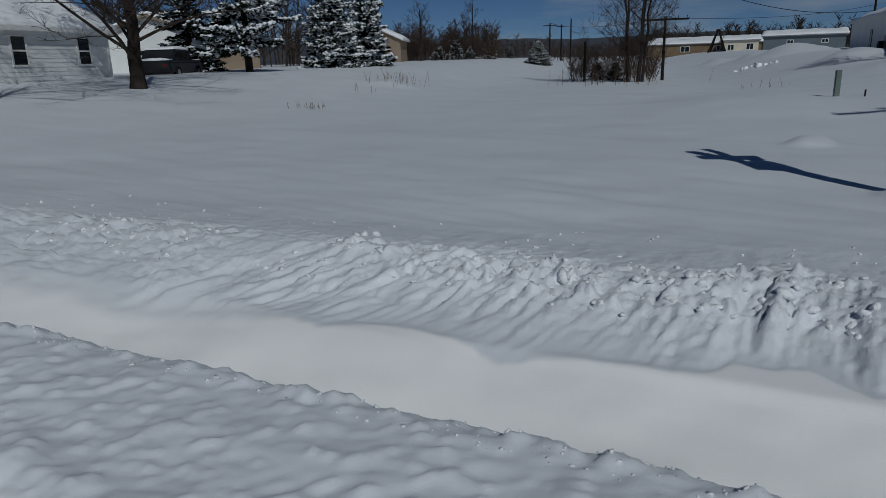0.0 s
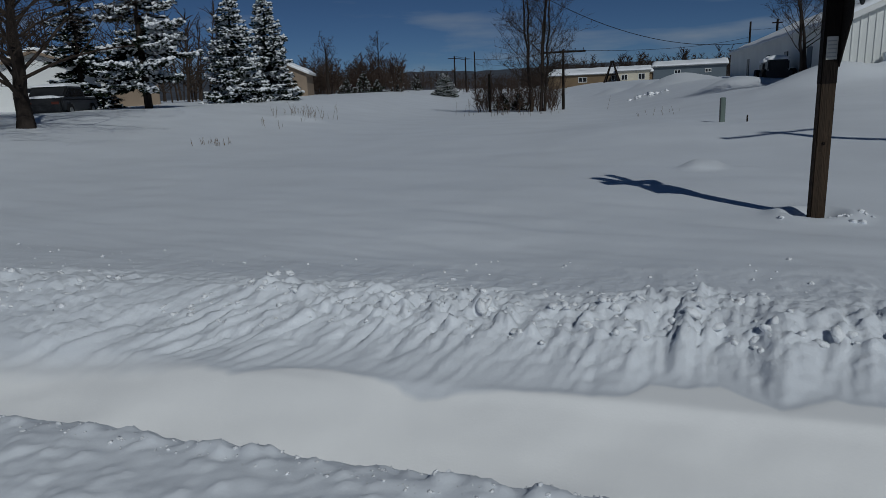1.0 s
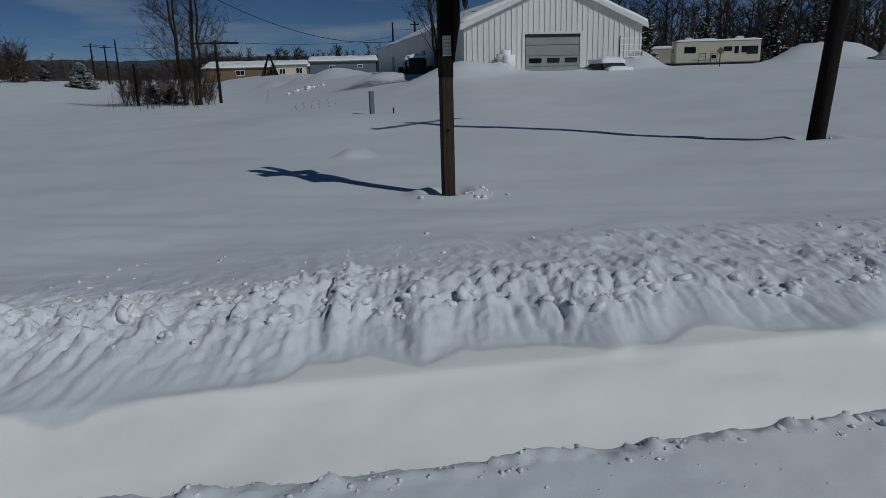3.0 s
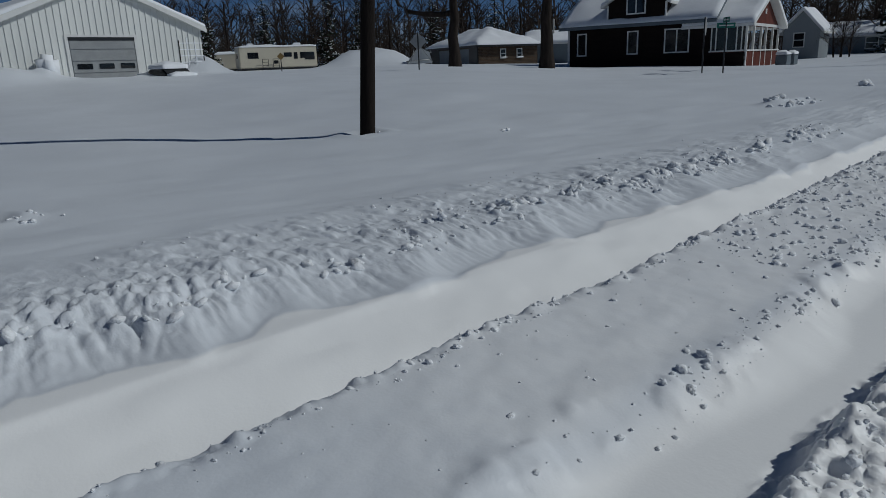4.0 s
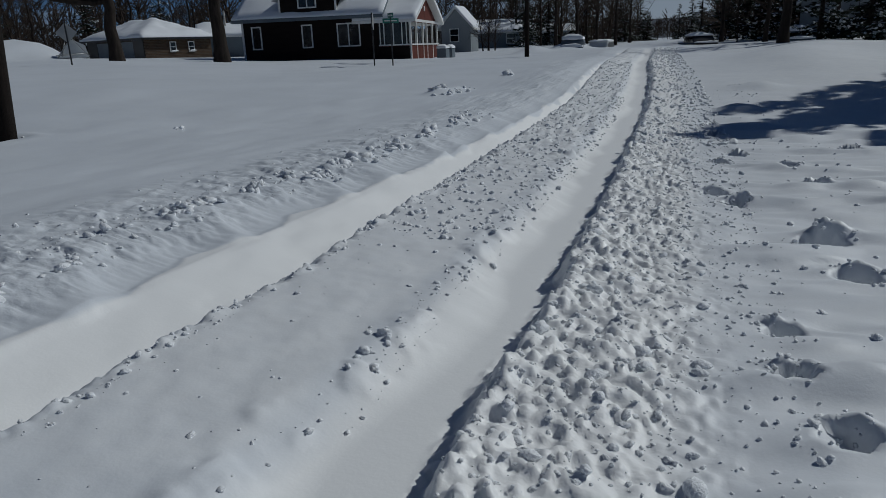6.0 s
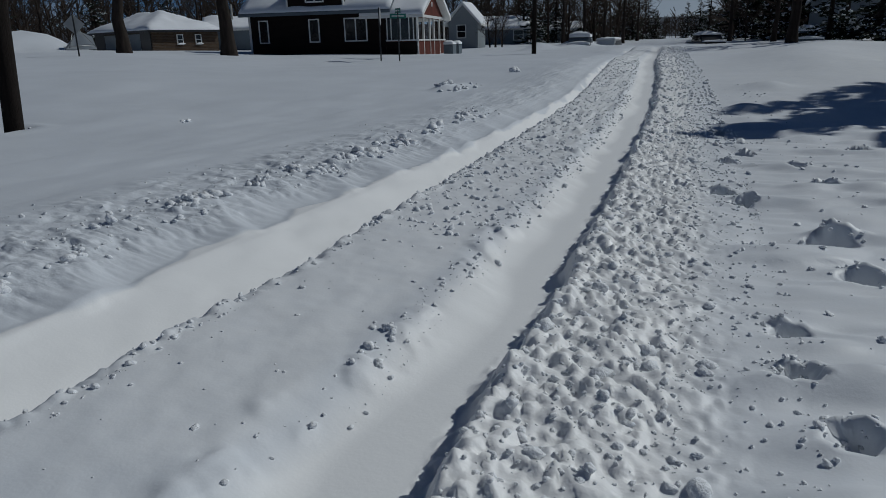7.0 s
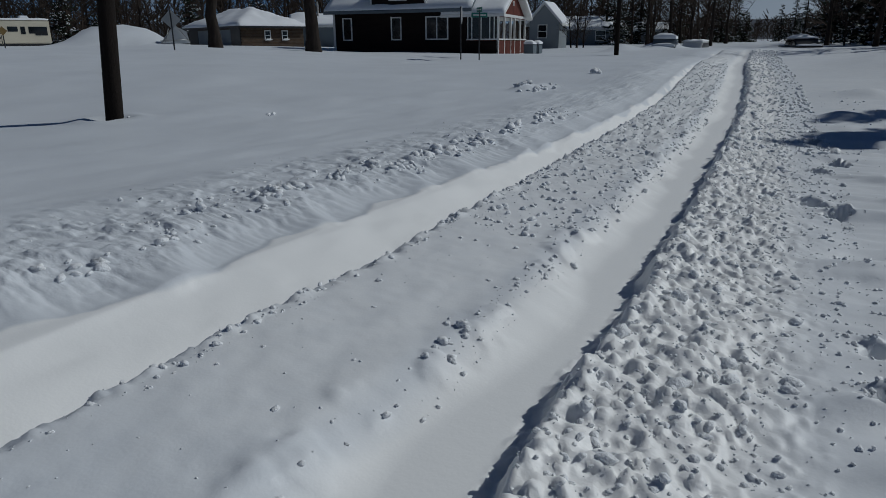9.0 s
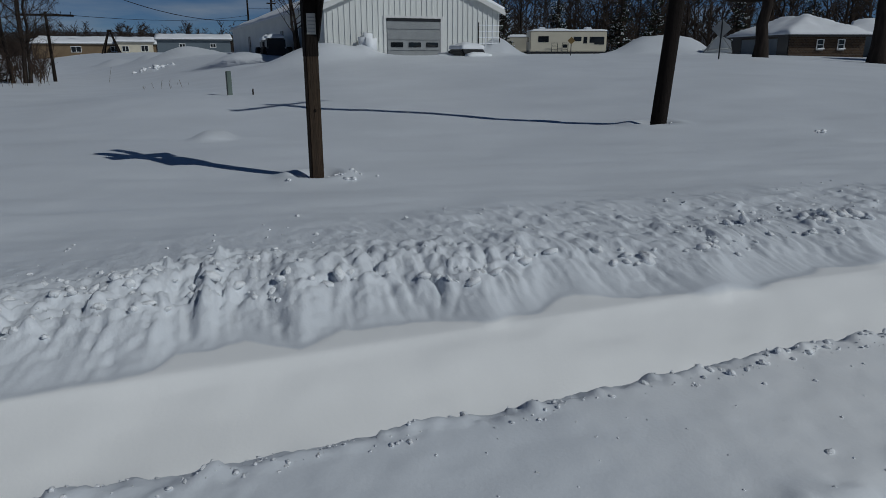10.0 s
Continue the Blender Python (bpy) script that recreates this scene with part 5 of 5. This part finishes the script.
# ---- woods, brush and hills far off ----
def woods(name, label, spots, seed, tall, mat, limbs=22, thick=1.0, sway=0.12):
    rnd = random.Random(seed)
    t = Tubes()
    for x, y in spots:
        h = tall * rnd.uniform(0.6, 1.15)
        g = ground_at(x, y) - 0.1
        base = Vector((x, y, g))
        tip = base + Vector((rnd.uniform(-sway, sway) * h, rnd.uniform(-sway, sway) * h, h))
        r = 0.014 * h * rnd.uniform(0.7, 1.3)
        t.add([base, base.lerp(tip, 0.5), tip], [r, r * 0.65, r * 0.15], 4)
        for k in range(limbs):
            f = rnd.uniform(0.12, 0.96)
            a = rnd.uniform(0, 6.28)
            l = h * rnd.uniform(0.14, 0.34) * (1.15 - 0.7 * f)
            q = base.lerp(tip, f)
            e = q + Vector((math.cos(a), math.sin(a), rnd.uniform(0.3, 1.5))) * l
            t.add([q, q.lerp(e, 0.55) + Vector((rnd.uniform(-1, 1), rnd.uniform(-1, 1), 0)) * 0.06 * l, e], [r * 0.34 * thick, r * 0.22 * thick, r * 0.09 * thick], 3)
            for j in range(3):
                u = q.lerp(e, rnd.uniform(0.35, 0.95))
                w = u + Vector((rnd.uniform(-1, 1), rnd.uniform(-1, 1), rnd.uniform(-0.1, 1))) * l * 0.4
                t.add([u, w], [r * 0.16 * thick, r * 0.07 * thick], 3)
    return tagged(t.make(name, mat, smooth=False), label, "woods", kind="stuff")


def band(seed, n, a0, a1, d0, d1):
    rnd = random.Random(seed)
    return [polar(rnd.uniform(a0, a1), rnd.uniform(d0, d1)) for _ in range(n)]


woods("woods", "dense leafless woods behind the houses", band(301, 340, 20, 82, 84, 130), 301, 9.5, TWIG, thick=1.8)
woods("brush", "tangled undergrowth behind the houses", band(309, 220, 20, 82, 90, 125), 309, 4.5, TWIG, 16, thick=2.0)
woods("woods", "dense leafless woods along the lane", band(302, 150, 87.5, 104, 60, 120), 302, 9.0, TWIG, thick=1.8)
woods("woods", "leafless tree line across the far yards", band(303, 560, -15, 24, 165, 235), 303, 6.0, TWIG, 22, thick=2.6)
woods("brush", "undergrowth below the far tree line", band(312, 260, -15, 24, 160, 200), 312, 3.6, TWIG, 16, thick=2.6, sway=0.3)
woods("brush", "leafless brushwood along the old railway bed", band(304, 210, -34, -24.2, 82, 110), 304, 4.0, BRUSH, thick=2.2)
woods("brush", "reddish brush around the tall bare stems", band(305, 110, -18.5, -11.6, 44.5, 62), 305, 2.2, BRUSH, 26, thick=1.1, sway=0.4)
woods("woods", "leafless trees behind the white house and garage", band(306, 110, -68, -38, 60, 90), 306, 7.0, TWIG, thick=1.6)
woods("brush", "low brush along the far railway bed", band(307, 130, -25, -15, 110, 170), 307, 3.4, BRUSH, 14, thick=3.0)
woods("woods", "dark tree line closing the end of the lane", band(311, 200, 78, 95, 130, 190), 311, 4.6, TWIG, 18, thick=4.0)
woods("brush", "dry saplings standing in front of the brush", band(308, 12, -17.5, -12.5, 38, 43), 308, 1.2, BRUSH, 3)


def far_hills():
    az = np.linspace(-80, 120, 260)
    verts, faces = [], []
    rows = [(900, 0.0), (1500, 0.55), (2300, 1.0), (2700, 0.9)]
    for d, f in rows:
        for k, a in enumerate(az):
            h = f * (d * math.tan(radians(1.55)) + 14 * float(layered(np.array([a * 0.12]), np.array([d * 0.002]), 3, 81)[0]) + 5 * float(layered(np.array([a * 1.1]), np.array([d * 0.002]), 2, 83)[0])) - 4 * (1 - f)
            verts.append((d * math.sin(radians(a)), d * math.cos(radians(a)), h))
    n = len(az)
    for r in range(len(rows) - 1):
        for k in range(n - 1):
            faces.append((r * n + k, r * n + k + 1, (r + 1) * n + k + 1, (r + 1) * n + k))
    tagged(raw("backdrop", verts, faces, FOREST, smooth=True), "low wooded hills on the horizon with snow", "hills", kind="structure")


far_hills()


# ---- dry weeds ----
def weeds(label, az, d, n, height, wide, seed):
    rnd = random.Random(seed)
    t = Tubes()
    for _ in range(n):
        x, y = polar(az, d)
        x, y = x + rnd.gauss(0, wide), y + rnd.gauss(0, wide)
        b = Vector((x, y, ground_at(x, y) - 0.03))
        h = height * rnd.uniform(0.4, 1.2)
        e = b + Vector((rnd.uniform(-0.3, 0.3) * h, rnd.uniform(-0.3, 0.3) * h, h))
        t.add([b, b.lerp(e, 0.6), e], [0.008, 0.006, 0.003], 3)
        for j in range(2):
            u = b.lerp(e, rnd.uniform(0.4, 0.9))
            t.add([u, u + Vector((rnd.uniform(-0.2, 0.2), rnd.uniform(-0.2, 0.2), 0.2)) * h], [0.004, 0.002], 3)
    tagged(t.make("weeds", WEED, smooth=False), label, "weeds", kind="stuff")


weeds("dry weed stalks poking out of the snow", -40.1, 21, 14, 0.22, 0.3, 401)
weeds("dry weed stalks poking out of the snow", -39.0, 21.5, 9, 0.2, 0.25, 402)
weeds("tangle of dry weeds on a small snow hump", -33.0, 32, 34, 0.45, 0.55, 403)
weeds("dry weed stalks poking out of the snow", -31.6, 34, 8, 0.7, 0.6, 404)
weeds("dry weed stalks poking out of the snow", -15.5, 42, 22, 0.9, 2.2, 405)
weeds("dry weed stalks poking out of the snow", -4.0, 30, 10, 0.3, 0.8, 406)
weeds("dry weed stalks poking out of the snow", -35.5, 28, 7, 0.3, 0.5, 407)

# ---- loose snow clods ----
def clods(name, label, n, x0, x1, v0, v1, smallest, largest, seed, sink=0.35, power=2.5, from_foot=False, smooth=True, patchy=0.0):
    """Scatters clods over a strip along the lane; v is counted across it, from the wall's foot if so told."""
    rng = np.random.default_rng(seed)
    xs = x0 + (x1 - x0) * rng.random(n)
    vs = rng.uniform(v0, v1, n)
    if from_foot:
        vs = vs + foot_line(xs, xs * 0 + 3.2)
    if patchy:
        keep = layered(xs * 1.1, vs * 1.3, 2, seed) + rng.uniform(-0.15, 0.15, n) > patchy
        xs, vs = xs[keep], vs[keep]
    ys = vs + bend(xs)
    zs = land(xs, ys)
    sizes = smallest + (largest - smallest) * rng.random(len(xs)) ** power
    heap = Lumps(seed, True)
    for x, y, z, s in zip(xs, ys, zs, sizes):
        heap.add((x, y, z + s * (0.55 - sink)), (s * rng.uniform(0.8, 1.5), s * rng.uniform(0.6, 1.0), s * rng.uniform(0.4, 0.85)), 0.22 if smooth else 0.3, 0.0 if smooth else 0.6)
    return tagged(heap.make(name, CLOD, None, smooth), label, "snow clods", kind="stuff")


clods("snow_clods", "broken snow clods heaped along the shoulder", 4200, 0.9, 12, -0.28, 0.40, 0.004, 0.018, 501, 0.55, 3.0, smooth=False)
clods("snow_clods", "larger snow clods lying on the shoulder", 230, 0.9, 10, -0.35, 0.34, 0.016, 0.042, 509, 0.55, 2.5)
clods("snow_clods", "broken snow clods thinning out on the shoulder", 1700, 0.9, 12, -0.75, -0.2, 0.003, 0.017, 502, 0.25, 3, smooth=False)
clods("snow_clods", "snow crumbs along the edge of the rut", 1050, 0.4, 16, 1.84, 2.01, 0.003, 0.019, 503, 0.35, 3, smooth=False)
clods("snow_clods", "fine snow crumbs on the rut's near edge", 420, -4, 0.4, 1.84, 2.01, 0.003, 0.013, 515, 0.6, 3, smooth=False)
clods("snow_clods", "snow crumbs along the crown's ragged edge", 1100, 1.4, 16, 0.88, 1.08, 0.003, 0.022, 504, 0.3, 4, smooth=False, patchy=-0.05)
clods("snow_clods", "snow crumbs on the crown between the ruts", 3400, 4.5, 26, 1.0, 2.0, 0.004, 0.028, 505, 0.3, 3, smooth=False)
clods("snow_clods", "scattered snow lumps on the near crown", 90, 0.6, 4.5, 1.05, 1.9, 0.004, 0.02, 514, 0.45, 3)
clods("snow_clods", "lumps of broken crust along the field edge", 900, -6, 1.9, 0.45, 1.15, 0.006, 0.034, 506, 0.85, 2.6, True, False, 0.05)
clods("snow_clods", "lumps of broken crust along the field edge", 900, 1.9, 13, 0.45, 1.2, 0.005, 0.03, 507, 0.55, 3.0, True, False, 0.08)
clods("snow_clods", "larger blocks of broken crust on the field edge", 120, 1.9, 12, 0.5, 0.95, 0.022, 0.05, 511, 0.45, 2.0, True, False, 0.16)
clods("snow_clods", "larger snow lumps on the crown's ragged edge", 90, 1.6, 14, 0.88, 1.06, 0.012, 0.032, 513, 0.4, 2.0, smooth=False, patchy=0.0)
clods("snow_clods", "crumbs of crust thinning out into the field", 420, -7, 10, 1.0, 2.2, 0.004, 0.02, 510, 0.45, 3, True, False)
clods("snow_clods", "scattered snow clods on the open shoulder", 420, 3, 18, -1.8, -0.4, 0.004, 0.024, 512, 0.3, 3, smooth=False)
clods("snow_clods", "broken snow clods along the far shoulder", 3200, 9, 42, -0.8, 0.5, 0.01, 0.045, 508, 0.4, smooth=False)


def crest_blocks():
    """Heaps of upended crust blocks and single wedges along the field edge."""
    rng = np.random.default_rng(540)
    heap = Lumps(540)
    for px, py, n, wide, big in ((4.6, 4.02, 26, 0.13, 0.05), (5.57, 3.95, 12, 0.14, 0.045), (6.2, 4.06, 5, 0.06, 0.075), (6.5, 3.85, 14, 0.2, 0.045), (7.2, 4.0, 9, 0.15, 0.06), (7.55, 3.8, 10, 0.12, 0.055), (8.35, 3.98, 14, 0.15, 0.06), (3.85, 4.12, 5, 0.05, 0.04), (3.3, 3.68, 7, 0.1, 0.035), (2.66, 3.6, 9, 0.1, 0.04), (9.6, 4.1, 12, 0.25, 0.06), (11.2, 4.2, 12, 0.3, 0.07),
                                 (-1.2, 3.63, 4, 0.03, 0.035), (-0.7, 3.8, 6, 0.1, 0.035), (-0.47, 3.78, 5, 0.07, 0.035), (-0.17, 3.8, 6, 0.1, 0.035), (0.26, 3.68, 6, 0.12, 0.03), (0.68, 3.74, 8, 0.12, 0.035), (1.37, 3.58, 9, 0.14, 0.035), (1.9, 3.8, 8, 0.12, 0.035), (-2.14, 3.88, 6, 0.12, 0.03), (-3.0, 4.06, 4, 0.1, 0.03)):
        for _ in range(n):
            x, y, s = px + rng.normal(0, wide), py + rng.normal(0, wide * 0.6), 1.35 * big * rng.uniform(0.3, 1.0)
            heap.add((x, y, ground_at(x, y) + 0.12 * s), (s * 1.3, s * 0.85, s * rng.uniform(0.35, 0.85)), 0.3, 0.9)
    tagged(heap.make("snow_clods", CLOD, None, False), "upended blocks of crust heaped on the field edge", "snow clods", kind="stuff")


crest_blocks()


def trodden():
    """Crumbs thrown up in and round the boot holes."""
    rng = np.random.default_rng(520)
    heap = Lumps(520)
    for hx, hy, size in BOOTS:
        for _ in range(22):
            x, y, s = hx + 0.06 * size + rng.normal(0, 0.06) * size, hy + rng.normal(0, 0.07) * size, rng.uniform(0.005, 0.015) * size
            heap.add((x, y, ground_at(x, y) + 0.2 * s), (s * 1.1, s, s * 0.8), 0.45)
    tagged(heap.make("snow_clods", CLOD, None, False), "trodden snow crumbs in old boot holes", "snow clods", kind="stuff")


trodden()


def loose_lumps():
    """Crumbs kicked up round both posts and a few lumps lying alone on the field."""
    rng = np.random.default_rng(530)
    heap = Lumps(530)
    for px, py, n, spread_by, big in ((1.25, 7.35, 26, 0.22, 0.035), (7.5, 10.3, 10, 0.2, 0.03), (15.3, 6.3, 22, 0.3, 0.09), (16.2, 6.1, 10, 0.4, 0.05), (20.3, 6.3, 7, 0.2, 0.13), (9.0, 8.35, 4, 0.08, 0.05), (-4.2, 50, 8, 0.6, 0.25), (-3.0, 50, 6, 0.5, 0.2)):
        for _ in range(n):
            x, y, s = px + rng.normal(0, spread_by), py + rng.normal(0, spread_by * 0.7), big * rng.uniform(0.25, 1.0)
            heap.add((x, y, ground_at(x, y) + 0.15 * s), (s * 1.15, s, s * 0.8), 0.42)
    tagged(heap.make("snow_clods", CLOD, None, False), "loose lumps of snow on the field", "snow clods", kind="stuff")


loose_lumps()


# ---- drifted blocks and a frosted trellis against the shed ----
def shed_front():
    bm = block((-0.45, 0.45, -0.35, 0.35, 0, 1.05), bevel=0.22)
    for v in bm.verts:
        v.co += Vector((noise.noise(v.co * 2.3), noise.noise(v.co * 2.3 + Vector((5, 0, 0))), noise.noise(v.co * 2.3 + Vector((0, 9, 0))))) * 0.12
    ob = finish("snow_block", bm, SNOW_ROOF, True)
    ob.matrix_world = pose(7.35, 34.75, ground_at(7.35, 34.75) - 0.25, 0, 0, 12)
    tagged(ob, "rounded block of drifted snow against the shed", "snow")
    x, y = polar(20.6, 36.6)
    top = thing("trellis", "frosted garden trellis beside the shed wall", "trellis", x, y, ground_at(x, y) - 0.1, 8)
    for k in range(4):
        part("stake", block((k * 0.42 - 0.02, k * 0.42 + 0.02, -0.02, 0.02, 0, 1.5 + 0.12 * (k % 2)), bevel=0.005), WOOD_POLE if k % 3 == 0 else SNOW_ROOF, top)
    for k in range(4):
        part("lath", block((0, 1.26, -0.035, -0.02, 0.45 + 0.3 * k, 0.49 + 0.3 * k), bevel=0.004), SNOW_ROOF, top, "snow-covered lath")


shed_front()
